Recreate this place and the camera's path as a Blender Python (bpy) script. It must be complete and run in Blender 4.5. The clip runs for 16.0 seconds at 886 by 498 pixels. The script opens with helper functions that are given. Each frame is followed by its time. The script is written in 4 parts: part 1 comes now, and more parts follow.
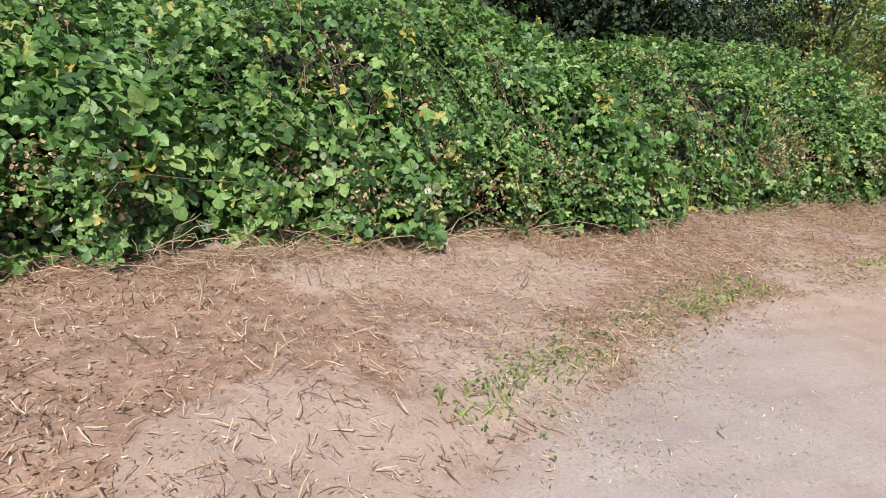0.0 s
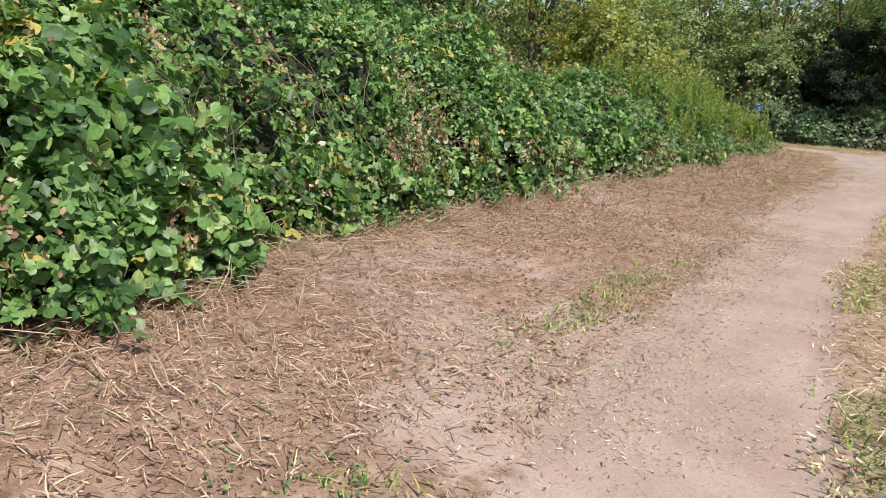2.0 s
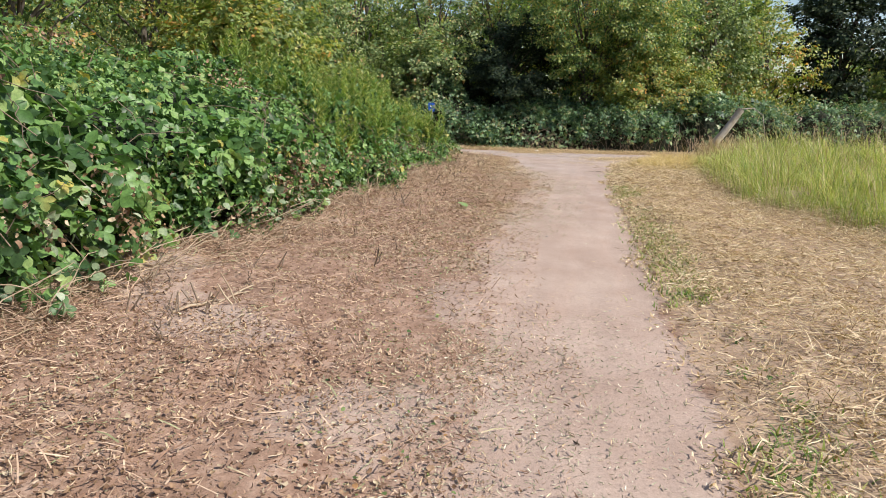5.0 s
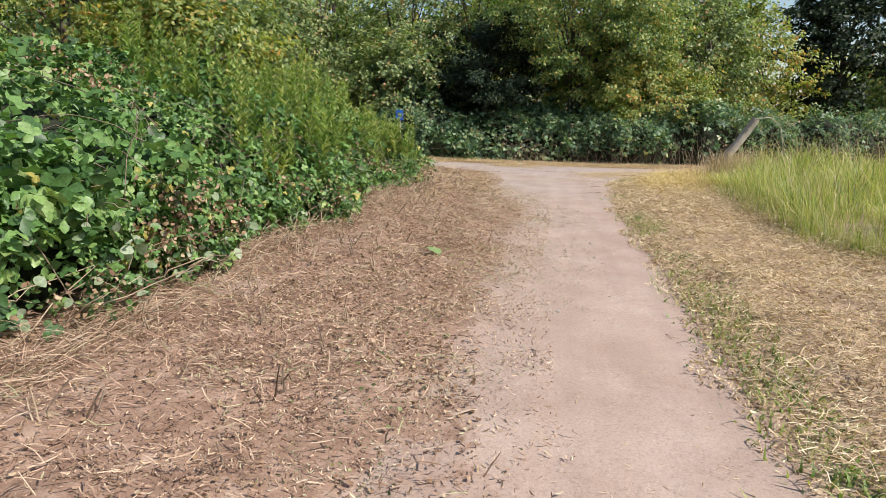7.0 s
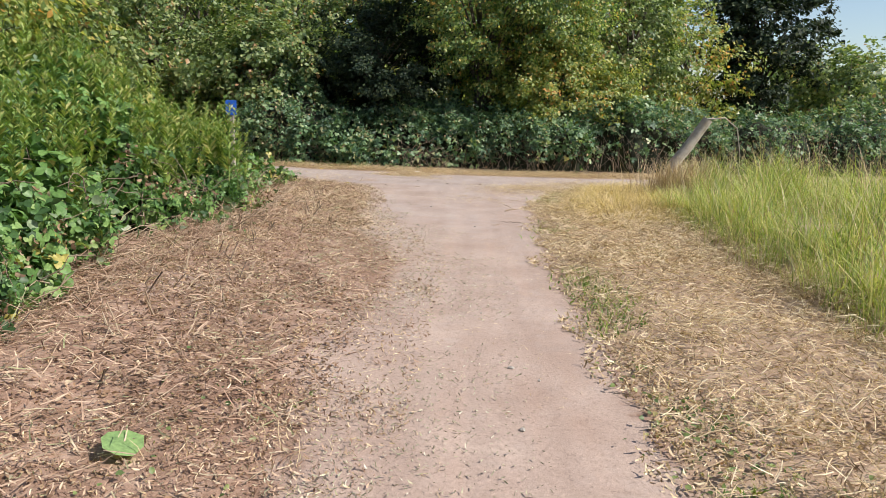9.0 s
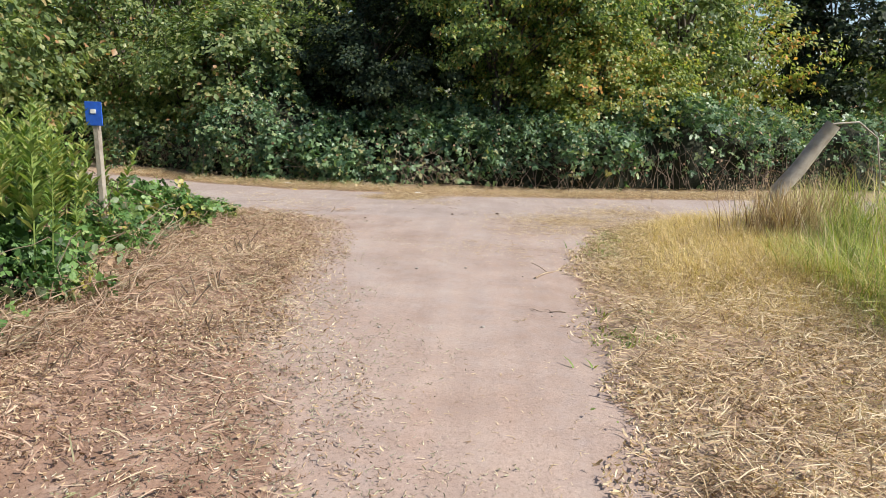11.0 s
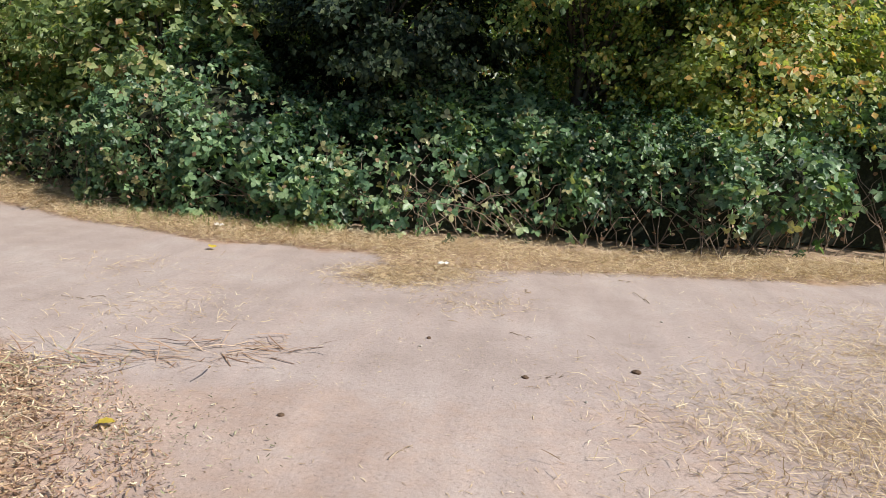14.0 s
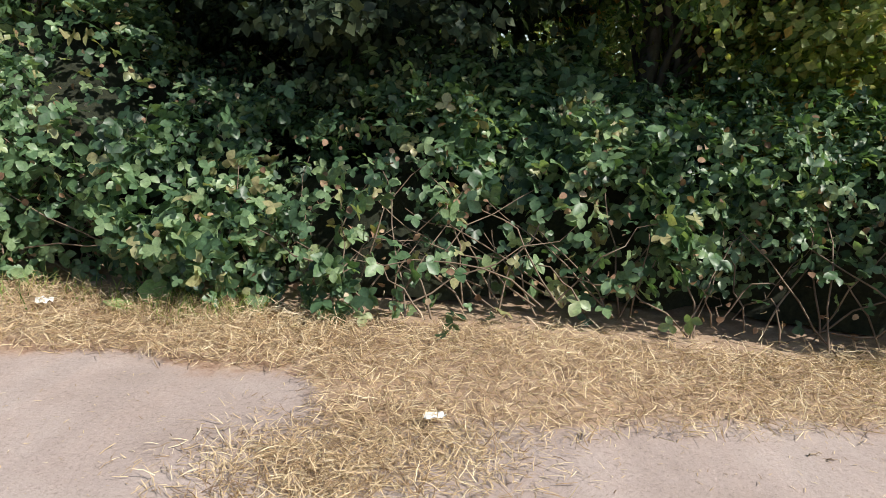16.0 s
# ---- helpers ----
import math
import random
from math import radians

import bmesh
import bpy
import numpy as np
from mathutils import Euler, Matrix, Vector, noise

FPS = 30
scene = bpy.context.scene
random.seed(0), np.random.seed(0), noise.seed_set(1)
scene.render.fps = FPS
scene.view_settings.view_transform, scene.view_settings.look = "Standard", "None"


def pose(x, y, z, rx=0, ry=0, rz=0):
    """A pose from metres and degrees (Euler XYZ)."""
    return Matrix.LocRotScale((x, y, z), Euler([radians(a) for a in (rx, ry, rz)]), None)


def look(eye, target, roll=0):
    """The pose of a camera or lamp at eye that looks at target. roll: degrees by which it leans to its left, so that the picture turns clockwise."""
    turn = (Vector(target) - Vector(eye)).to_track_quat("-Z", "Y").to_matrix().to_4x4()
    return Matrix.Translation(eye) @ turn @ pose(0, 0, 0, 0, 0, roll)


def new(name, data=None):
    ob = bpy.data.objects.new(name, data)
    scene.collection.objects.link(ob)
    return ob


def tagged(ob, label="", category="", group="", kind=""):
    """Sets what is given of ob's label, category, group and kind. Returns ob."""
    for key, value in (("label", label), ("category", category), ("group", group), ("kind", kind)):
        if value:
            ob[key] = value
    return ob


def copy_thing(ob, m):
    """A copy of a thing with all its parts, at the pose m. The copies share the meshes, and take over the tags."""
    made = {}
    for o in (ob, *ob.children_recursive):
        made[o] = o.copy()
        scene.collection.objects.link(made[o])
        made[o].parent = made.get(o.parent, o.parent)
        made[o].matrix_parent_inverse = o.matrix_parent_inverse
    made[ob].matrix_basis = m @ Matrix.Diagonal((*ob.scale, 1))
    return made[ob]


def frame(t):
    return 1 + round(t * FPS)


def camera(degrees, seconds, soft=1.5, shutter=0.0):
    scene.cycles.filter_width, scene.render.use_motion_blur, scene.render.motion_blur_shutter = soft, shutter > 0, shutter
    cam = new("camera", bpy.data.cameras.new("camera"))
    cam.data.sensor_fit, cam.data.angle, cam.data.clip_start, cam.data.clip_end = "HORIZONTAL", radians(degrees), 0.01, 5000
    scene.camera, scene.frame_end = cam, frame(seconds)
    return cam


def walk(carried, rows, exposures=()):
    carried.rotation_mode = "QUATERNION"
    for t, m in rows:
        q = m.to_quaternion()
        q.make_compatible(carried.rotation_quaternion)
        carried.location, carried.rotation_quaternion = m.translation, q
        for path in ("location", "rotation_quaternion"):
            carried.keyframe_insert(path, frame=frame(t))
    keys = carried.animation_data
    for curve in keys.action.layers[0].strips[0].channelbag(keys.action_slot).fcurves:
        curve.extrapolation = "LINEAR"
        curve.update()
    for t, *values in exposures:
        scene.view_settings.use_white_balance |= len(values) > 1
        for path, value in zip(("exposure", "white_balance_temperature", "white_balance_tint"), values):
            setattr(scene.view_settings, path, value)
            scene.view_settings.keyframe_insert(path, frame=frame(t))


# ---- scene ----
cam = camera(69.0, 16.0, soft=0.8)
PATH = [
    (0, look((4.830, -13.487, 2.063), (3.032, -12.759, 1.573), 0.81)),
    (0.3, look((4.289, -13.044, 2.036), (2.620, -12.062, 1.538), 1.49)),
    (0.5, look((3.954, -12.730, 2.009), (2.411, -11.560, 1.511), 2.31)),
    (1, look((3.273, -11.764, 1.923), (1.978, -10.323, 1.428), 2.20)),
    (1.5, look((2.681, -10.842, 1.845), (1.443, -9.355, 1.341), 1.57)),
    (2, look((2.037, -10.012, 1.759), (0.821, -8.511, 1.241), 2.17)),
    (2.5, look((1.549, -9.157, 1.705), (0.425, -7.582, 1.197), 3.19)),
    (3, look((1.170, -8.320, 1.637), (0.257, -6.614, 1.132), 4.39)),
    (3.5, look((0.926, -7.390, 1.573), (0.334, -5.545, 1.078), 5.58)),
    (4, look((0.849, -6.426, 1.510), (0.395, -4.539, 1.026), 4.07)),
    (4.2, look((0.820, -6.096, 1.488), (0.381, -4.206, 1.003), 3.17)),
    (6.3, look((0.387, -4.023, 1.525), (-0.004, -2.112, 1.084), 0.57)),
    (6.5, look((0.348, -3.701, 1.523), (-0.033, -1.788, 1.079), 0.86)),
    (7, look((0.281, -2.879, 1.491), (-0.053, -0.958, 1.045), 1.41)),
    (7.5, look((0.250, -2.026, 1.472), (0.019, -0.089, 1.030), 2.37)),
    (8, look((0.315, -1.120, 1.455), (0.175, 0.826, 1.014), 2.54)),
    (8.5, look((0.349, -0.131, 1.426), (0.247, 1.817, 0.984), 2.38)),
    (9, look((0.410, 0.923, 1.387), (0.342, 2.872, 0.945), 2.27)),
    (9.5, look((0.484, 1.916, 1.368), (0.427, 3.866, 0.928), 2.43)),
    (9.7, look((0.494, 2.322, 1.339), (0.435, 4.273, 0.899), 2.21)),
    (11.8, look((0.516, 5.744, 1.418), (0.336, 7.687, 0.978), 2.12)),
    (12, look((0.471, 6.139, 1.423), (0.284, 8.080, 0.976), 2.22)),
    (12.5, look((0.323, 7.153, 1.418), (0.128, 9.091, 0.961), 2.28)),
    (13, look((0.232, 8.162, 1.414), (0.023, 10.096, 0.949), 2.31)),
    (13.5, look((0.081, 9.202, 1.390), (-0.139, 11.134, 0.920), 2.78)),
    (14, look((-0.101, 10.228, 1.352), (-0.331, 12.158, 0.880), 3.31)),
    (14.5, look((-0.249, 11.222, 1.321), (-0.488, 13.151, 0.849), 3.63)),
    (15, look((-0.348, 12.089, 1.284), (-0.592, 14.016, 0.808), 3.67)),
    (15.5, look((-0.402, 12.867, 1.263), (-0.654, 14.791, 0.777), 3.33)),
    (16, look((-0.438, 13.501, 1.240), (-0.696, 15.419, 0.736), 2.83)),
]
walk(cam, PATH)

# ---- sky and sun ----
SUN_FROM = Vector((0.86, -0.30, 0.92)).normalized()
world = bpy.data.worlds.new("sky")
scene.world = world
world.use_nodes = True
wn = world.node_tree.nodes
sky = wn.new("ShaderNodeTexSky")
sky.sky_type, sky.sun_disc = "NISHITA", False
sky.sun_elevation = math.asin(SUN_FROM.z)
sky.sun_rotation = math.atan2(SUN_FROM.x, SUN_FROM.y)
world.node_tree.links.new(sky.outputs[0], wn["Background"].inputs[0])
wn["Background"].inputs[1].default_value = 0.108
sun = new("sun", bpy.data.lights.new("sun", "SUN"))
sun.data.energy, sun.data.angle, sun.data.color = 4.6, radians(0.5), (1.0, 0.95, 0.87)
sun.matrix_world = look(SUN_FROM * 60, (0, 0, 0))
scene.view_settings.exposure = 0.42

rng = np.random.default_rng(7)


# ---- materials ----
def nodes_of(name):
    m = bpy.data.materials.new(name)
    m.use_nodes = True
    t = m.node_tree
    return m, t.nodes, t.links, t.nodes["Principled BSDF"]


def ramp_node(nd, stops):
    r = nd.new("ShaderNodeValToRGB")
    e = r.color_ramp.elements
    while len(e) < len(stops):
        e.new(0.5)
    for k, (p, c) in zip(e, stops):
        k.position, k.color = p, (*c, 1)
    return r


def noise_node(nd, ln, scale, detail=4.0, rough=0.6, coords="Object"):
    tc = nd.new("ShaderNodeTexCoord")
    n = nd.new("ShaderNodeTexNoise")
    n.inputs["Scale"].default_value, n.inputs["Detail"].default_value, n.inputs["Roughness"].default_value = scale, detail, rough
    ln.new(tc.outputs[coords], n.inputs["Vector"])
    return n


def mixed(nd, ln, kind, fac, a, b):
    m = nd.new("ShaderNodeMix")
    m.data_type, m.blend_type = "RGBA", kind
    for sock, v in ((m.inputs[0], fac), (m.inputs[6], a), (m.inputs[7], b)):
        if isinstance(v, bpy.types.NodeSocket):
            ln.new(v, sock)
        elif isinstance(v, tuple):
            sock.default_value = (*v, 1)
        else:
            sock.default_value = v
    return m.outputs[2]


def foliage(name, stops, rough=0.45, through_light=0.3, spec=0.4, patch=1.2):
    """Leaves whose colour differs from leaf to leaf and from patch to patch."""
    m, nd, ln, bsdf = nodes_of(name)
    geo = nd.new("ShaderNodeNewGeometry")
    r = ramp_node(nd, stops)
    big = noise_node(nd, ln, patch, 2.0)
    add = nd.new("ShaderNodeMath")
    add.operation = "MULTIPLY_ADD"
    ln.new(big.outputs[0], add.inputs[0])
    add.inputs[1].default_value = 0.7
    sub = nd.new("ShaderNodeMath")
    sub.operation = "SUBTRACT"
    ln.new(geo.outputs["Random Per Island"], sub.inputs[0])
    sub.inputs[1].default_value = 0.35
    ln.new(sub.outputs[0], add.inputs[2])
    ln.new(add.outputs[0], r.inputs[0])
    fine = noise_node(nd, ln, 45.0, 3.0)
    fr = ramp_node(nd, [(0.3, (0.7, 0.7, 0.7)), (0.7, (1.2, 1.2, 1.15))])
    ln.new(fine.outputs[0], fr.inputs[0])
    col = mixed(nd, ln, "MULTIPLY", 1.0, r.outputs[0], fr.outputs[0])
    ln.new(col, bsdf.inputs["Base Color"])
    bsdf.inputs["Roughness"].default_value = rough
    bsdf.inputs["Specular IOR Level"].default_value = spec
    tr = nd.new("ShaderNodeBsdfTranslucent")
    warm = mixed(nd, ln, "MULTIPLY", 1.0, col, (1.5, 1.6, 0.7))
    ln.new(warm, tr.inputs[0])
    mx = nd.new("ShaderNodeMixShader")
    mx.inputs[0].default_value = through_light
    ln.new(bsdf.outputs[0], mx.inputs[1])
    ln.new(tr.outputs[0], mx.inputs[2])
    ln.new(mx.outputs[0], nd["Material Output"].inputs[0])
    return m


def rough_stuff(name, stops, scale=8.0, rough=0.85, bump=0.3, island=False):
    """Bark, stalks, stones: a mottled rough surface."""
    m, nd, ln, bsdf = nodes_of(name)
    r = ramp_node(nd, stops)
    n = noise_node(nd, ln, scale, 5.0)
    if island:
        geo = nd.new("ShaderNodeNewGeometry")
        ln.new(geo.outputs["Random Per Island"], r.inputs[0])
        fr = ramp_node(nd, [(0.3, (0.7, 0.7, 0.7)), (0.7, (1.2, 1.2, 1.2))])
        ln.new(n.outputs[0], fr.inputs[0])
        ln.new(mixed(nd, ln, "MULTIPLY", 1.0, r.outputs[0], fr.outputs[0]), bsdf.inputs["Base Color"])
    else:
        ln.new(n.outputs[0], r.inputs[0])
        ln.new(r.outputs[0], bsdf.inputs["Base Color"])
    bsdf.inputs["Roughness"].default_value = rough
    b = nd.new("ShaderNodeBump")
    b.inputs["Strength"].default_value, b.inputs["Distance"].default_value = bump, 0.01
    n2 = noise_node(nd, ln, scale * 6, 3.0)
    ln.new(n2.outputs[0], b.inputs["Height"])
    ln.new(b.outputs[0], bsdf.inputs["Normal"])
    return m


def soil_material():
    m, nd, ln, bsdf = nodes_of("trodden_earth")

    def attr(name):
        a = nd.new("ShaderNodeAttribute")
        a.attribute_name = name
        return a.outputs["Fac"]

    grain, blotch, speck = noise_node(nd, ln, 60, 5, 0.7), noise_node(nd, ln, 1.7, 6, 0.62), noise_node(nd, ln, 260, 2, 0.6)
    streak = noise_node(nd, ln, 7.0, 6, 0.7)
    bare = ramp_node(nd, [(0.30, (0.35, 0.25, 0.20)), (0.5, (0.40, 0.298, 0.245)), (0.72, (0.46, 0.355, 0.295))])
    ln.new(blotch.outputs[0], bare.inputs[0])
    brown = ramp_node(nd, [(0.30, (0.20, 0.12, 0.085)), (0.5, (0.31, 0.20, 0.145)), (0.68, (0.43, 0.305, 0.235))])
    ln.new(streak.outputs[0], brown.inputs[0])
    straw = ramp_node(nd, [(0.30, (0.26, 0.18, 0.125)), (0.5, (0.39, 0.28, 0.20)), (0.7, (0.49, 0.375, 0.275))])
    ln.new(streak.outputs[0], straw.inputs[0])
    grey = ramp_node(nd, [(0.32, (0.34, 0.275, 0.245)), (0.5, (0.385, 0.315, 0.285)), (0.7, (0.42, 0.355, 0.325))])
    ln.new(blotch.outputs[0], grey.inputs[0])

    def edge(sock, wide):
        # the border between two soils frays with the grain of the ground
        a = nd.new("ShaderNodeMath")
        a.operation = "MULTIPLY_ADD"
        ln.new(streak.outputs[0], a.inputs[0])
        a.inputs[1].default_value = 0.9
        ln.new(sock, a.inputs[2])
        mr = nd.new("ShaderNodeMapRange")
        mr.interpolation_type = "SMOOTHSTEP"
        ln.new(a.outputs[0], mr.inputs[0])
        mr.inputs[1].default_value, mr.inputs[2].default_value = 0.95 - wide, 0.95 + wide
        return mr.outputs[0]

    c = mixed(nd, ln, "MIX", edge(attr("strawy"), 0.2), brown.outputs[0], straw.outputs[0])
    c = mixed(nd, ln, "MIX", edge(attr("bare"), 0.16), c, bare.outputs[0])
    c = mixed(nd, ln, "MIX", edge(attr("track"), 0.3), c, grey.outputs[0])
    gr = ramp_node(nd, [(0.28, (0.55, 0.53, 0.51)), (0.44, (0.97, 0.97, 0.97)), (0.58, (1.03, 1.03, 1.03)), (0.74, (1.32, 1.3, 1.27))])
    ln.new(grain.outputs[0], gr.inputs[0])
    c = mixed(nd, ln, "MULTIPLY", 0.95, c, gr.outputs[0])
    sp = ramp_node(nd, [(0.32, (0.5, 0.48, 0.45)), (0.43, (1, 1, 1)), (0.60, (1, 1, 1)), (0.70, (1.4, 1.38, 1.35))])
    ln.new(speck.outputs[0], sp.inputs[0])
    c = mixed(nd, ln, "MULTIPLY", 0.85, c, sp.outputs[0])
    # faint wheel streaks along the walk
    tc, mp, lines = nd.new("ShaderNodeTexCoord"), nd.new("ShaderNodeMapping"), nd.new("ShaderNodeTexNoise")
    mp.inputs["Scale"].default_value = (5.5, 0.45, 1.0)
    lines.inputs["Scale"].default_value, lines.inputs["Detail"].default_value = 1.0, 4.0
    ln.new(tc.outputs["Object"], mp.inputs[0])
    ln.new(mp.outputs[0], lines.inputs["Vector"])
    lr = ramp_node(nd, [(0.35, (0.88, 0.87, 0.87)), (0.5, (1, 1, 1)), (0.66, (1.1, 1.06, 1.04))])
    ln.new(lines.outputs[0], lr.inputs[0])
    c = mixed(nd, ln, "MULTIPLY", 0.45, c, lr.outputs[0])
    ln.new(c, bsdf.inputs["Base Color"])
    bsdf.inputs["Roughness"].default_value = 0.92
    bsdf.inputs["Specular IOR Level"].default_value = 0.2
    bp = nd.new("ShaderNodeBump")
    bp.inputs["Strength"].default_value, bp.inputs["Distance"].default_value = 0.35, 0.010
    ln.new(grain.outputs[0], bp.inputs["Height"])
    b2 = nd.new("ShaderNodeBump")
    b2.inputs["Strength"].default_value, b2.inputs["Distance"].default_value = 0.10, 0.02
    ln.new(streak.outputs[0], b2.inputs["Height"])
    ln.new(bp.outputs[0], b2.inputs["Normal"])
    ln.new(b2.outputs[0], bsdf.inputs["Normal"])
    return m


M_SOIL = soil_material()
M_BRAMBLE = foliage("bramble_leaf", [(0.0, (0.04, 0.085, 0.03)), (0.3, (0.08, 0.165, 0.05)), (0.6, (0.14, 0.26, 0.075)), (0.86, (0.23, 0.36, 0.12)), (0.98, (0.31, 0.40, 0.15)), (1.0, (0.42, 0.36, 0.10))], 0.45, 0.28, 0.4)
M_HEDGE = foliage("hedge_leaf", [(0.0, (0.04, 0.08, 0.045)), (0.35, (0.085, 0.16, 0.08)), (0.65, (0.16, 0.26, 0.13)), (0.9, (0.27, 0.37, 0.19)), (1.0, (0.36, 0.33, 0.17))], 0.42, 0.3, 0.5)
M_HAW = foliage("hawthorn_leaf", [(0.0, (0.055, 0.109, 0.041)), (0.35, (0.137, 0.218, 0.076)), (0.65, (0.273, 0.355, 0.123)), (0.9, (0.464, 0.464, 0.177)), (1.0, (0.614, 0.328, 0.123))], 0.45, 0.42, 0.4, 0.6)
M_OLIVE = foliage("shrub_leaf", [(0.0, (0.07, 0.115, 0.045)), (0.35, (0.15, 0.215, 0.085)), (0.7, (0.27, 0.335, 0.14)), (0.93, (0.4, 0.41, 0.2)), (1.0, (0.4, 0.23, 0.12))], 0.45, 0.38, 0.4, 0.6)
M_GOLD = foliage("yellowing_leaf", [(0.0, (0.106, 0.164, 0.052)), (0.35, (0.222, 0.285, 0.09)), (0.7, (0.36, 0.391, 0.127)), (0.9, (0.508, 0.423, 0.148)), (1.0, (0.581, 0.285, 0.095))], 0.45, 0.4, 0.4, 0.5)
# the evergreen's leaf colour, darkened further to carry shade in other crowns
M_EVERGREEN_SHADE = foliage("evergreen_and_shaded_leaf", [(0.0, (0.013, 0.025, 0.015)), (0.5, (0.028, 0.049, 0.025)), (1.0, (0.07, 0.091, 0.042))], 0.6, 0.15, 0.25)
M_WEED = foliage("weed_leaf", [(0.0, (0.10, 0.17, 0.045)), (0.4, (0.20, 0.295, 0.08)), (0.75, (0.34, 0.40, 0.125)), (1.0, (0.47, 0.43, 0.19))], 0.5, 0.35)
M_HAY = foliage("standing_hay", [(0.0, (0.36, 0.25, 0.11)), (0.4, (0.58, 0.43, 0.20)), (0.8, (0.76, 0.61, 0.34)), (1.0, (0.82, 0.70, 0.46))], 0.5, 0.3, 0.35)
M_GRASS = foliage("long_grass_blade", [(0.0, (0.13, 0.19, 0.045)), (0.4, (0.27, 0.35, 0.08)), (0.7, (0.44, 0.46, 0.13)), (1.0, (0.62, 0.54, 0.26))], 0.5, 0.35, 0.4, 0.8)
M_STRAW = foliage("straw", [(0.0, (0.20, 0.125, 0.075)), (0.3, (0.43, 0.30, 0.18)), (0.65, (0.63, 0.48, 0.315)), (1.0, (0.80, 0.68, 0.50))], 0.55, 0.15, 0.35, 2.0)
M_CHIP = foliage("grey_green_chip", [(0.0, (0.16, 0.15, 0.10)), (0.4, (0.33, 0.31, 0.21)), (0.8, (0.47, 0.44, 0.32)), (1.0, (0.66, 0.62, 0.52))], 0.6, 0.1, 0.3, 2.0)
M_LITTER = foliage("dead_stalk", [(0.0, (0.16, 0.09, 0.06)), (0.25, (0.30, 0.185, 0.13)), (0.6, (0.46, 0.315, 0.23)), (0.9, (0.58, 0.44, 0.33)), (1.0, (0.30, 0.31, 0.17))], 0.65, 0.1, 0.3, 2.0)
M_DEADLEAF = foliage("dead_leaf", [(0.0, (0.12, 0.07, 0.045)), (0.4, (0.27, 0.165, 0.105)), (0.8, (0.40, 0.27, 0.17)), (1.0, (0.52, 0.42, 0.30))], 0.65, 0.12, 0.3, 2.0)
M_PALELEAF = foliage("silvery_leaf", [(0.0, (0.17, 0.225, 0.125)), (0.6, (0.28, 0.34, 0.21)), (1.0, (0.42, 0.46, 0.35))], 0.55, 0.2)
M_CANE = rough_stuff("bramble_cane", [(0.3, (0.10, 0.07, 0.05)), (0.55, (0.2, 0.145, 0.10)), (0.75, (0.33, 0.26, 0.19))], 5, 0.7, 0.2)
M_DRYCANE = rough_stuff("dry_cane", [(0.3, (0.28, 0.19, 0.12)), (0.6, (0.42, 0.33, 0.23)), (0.8, (0.55, 0.46, 0.36))], 6, 0.75, 0.2)
M_BARK = rough_stuff("bark", [(0.3, (0.05, 0.04, 0.032)), (0.55, (0.11, 0.09, 0.07)), (0.75, (0.17, 0.145, 0.115))], 6, 0.9, 0.8)
# near-black colour standing in for shade seen through gaps between leaves
M_GAP_SHADE = rough_stuff("painted_gap_shade", [(0.3, (0.010, 0.014, 0.007)), (0.55, (0.022, 0.027, 0.012)), (0.75, (0.04, 0.042, 0.02))], 30, 0.95, 1.0)
M_PALEWOOD = rough_stuff("weathered_wood", [(0.3, (0.25, 0.21, 0.17)), (0.55, (0.4, 0.35, 0.29)), (0.8, (0.52, 0.47, 0.4))], 7, 0.85, 0.6)


def plain(name, colour, rough=0.6):
    m, nd, ln, bsdf = nodes_of(name)
    n = noise_node(nd, ln, 20, 3)
    r = ramp_node(nd, [(0.3, tuple(v * 0.8 for v in colour)), (0.7, tuple(min(1, v * 1.15) for v in colour))])
    ln.new(n.outputs[0], r.inputs[0])
    ln.new(r.outputs[0], bsdf.inputs["Base Color"])
    bsdf.inputs["Roughness"].default_value = rough
    return m


M_BLUE = plain("blue_enamel", (0.03, 0.12, 0.55), 0.35)
M_WHITE = plain("white_paper", (0.78, 0.78, 0.76), 0.7)
M_CLOD = plain("dark_clod", (0.10, 0.06, 0.035), 0.9)
M_STONE = rough_stuff("pebble", [(0.3, (0.26, 0.23, 0.2)), (0.7, (0.45, 0.41, 0.36))], 30, 0.85, 0.3)
M_GREENLEAF = foliage("fresh_green_leaf", [(0.0, (0.22, 0.36, 0.13)), (1.0, (0.36, 0.48, 0.22))], 0.45, 0.3)
M_YELLOW = foliage("yellow_leaf", [(0.0, (0.55, 0.42, 0.06)), (1.0, (0.65, 0.5, 0.1))], 0.5, 0.3)


# ---- mesh helpers ----
def mesh_np(name, v, f, material):
    """A mesh from arrays of places and of faces that all have the same number of corners."""
    me = bpy.data.meshes.new(name)
    v, f = np.asarray(v, np.float32), np.asarray(f, np.int32)
    me.vertices.add(len(v))
    me.vertices.foreach_set("co", v.ravel())
    me.loops.add(f.size)
    me.loops.foreach_set("vertex_index", f.ravel())
    me.polygons.add(len(f))
    me.polygons.foreach_set("loop_start", np.arange(0, f.size, f.shape[1], dtype=np.int32))
    me.update(calc_edges=True)
    me.materials.append(material)
    return me


def part(name, me, parent, label=""):
    ob = new(name, me)
    ob.parent = parent
    return tagged(ob, label)


def thing(name, label, category, group="", at=(0, 0, 0)):
    ob = new(name)
    ob.location = at
    ob.empty_display_size = 0.2
    return tagged(ob, label, category, group)


def unit(v):
    return v / np.maximum(np.linalg.norm(v, axis=-1, keepdims=True), 1e-9)


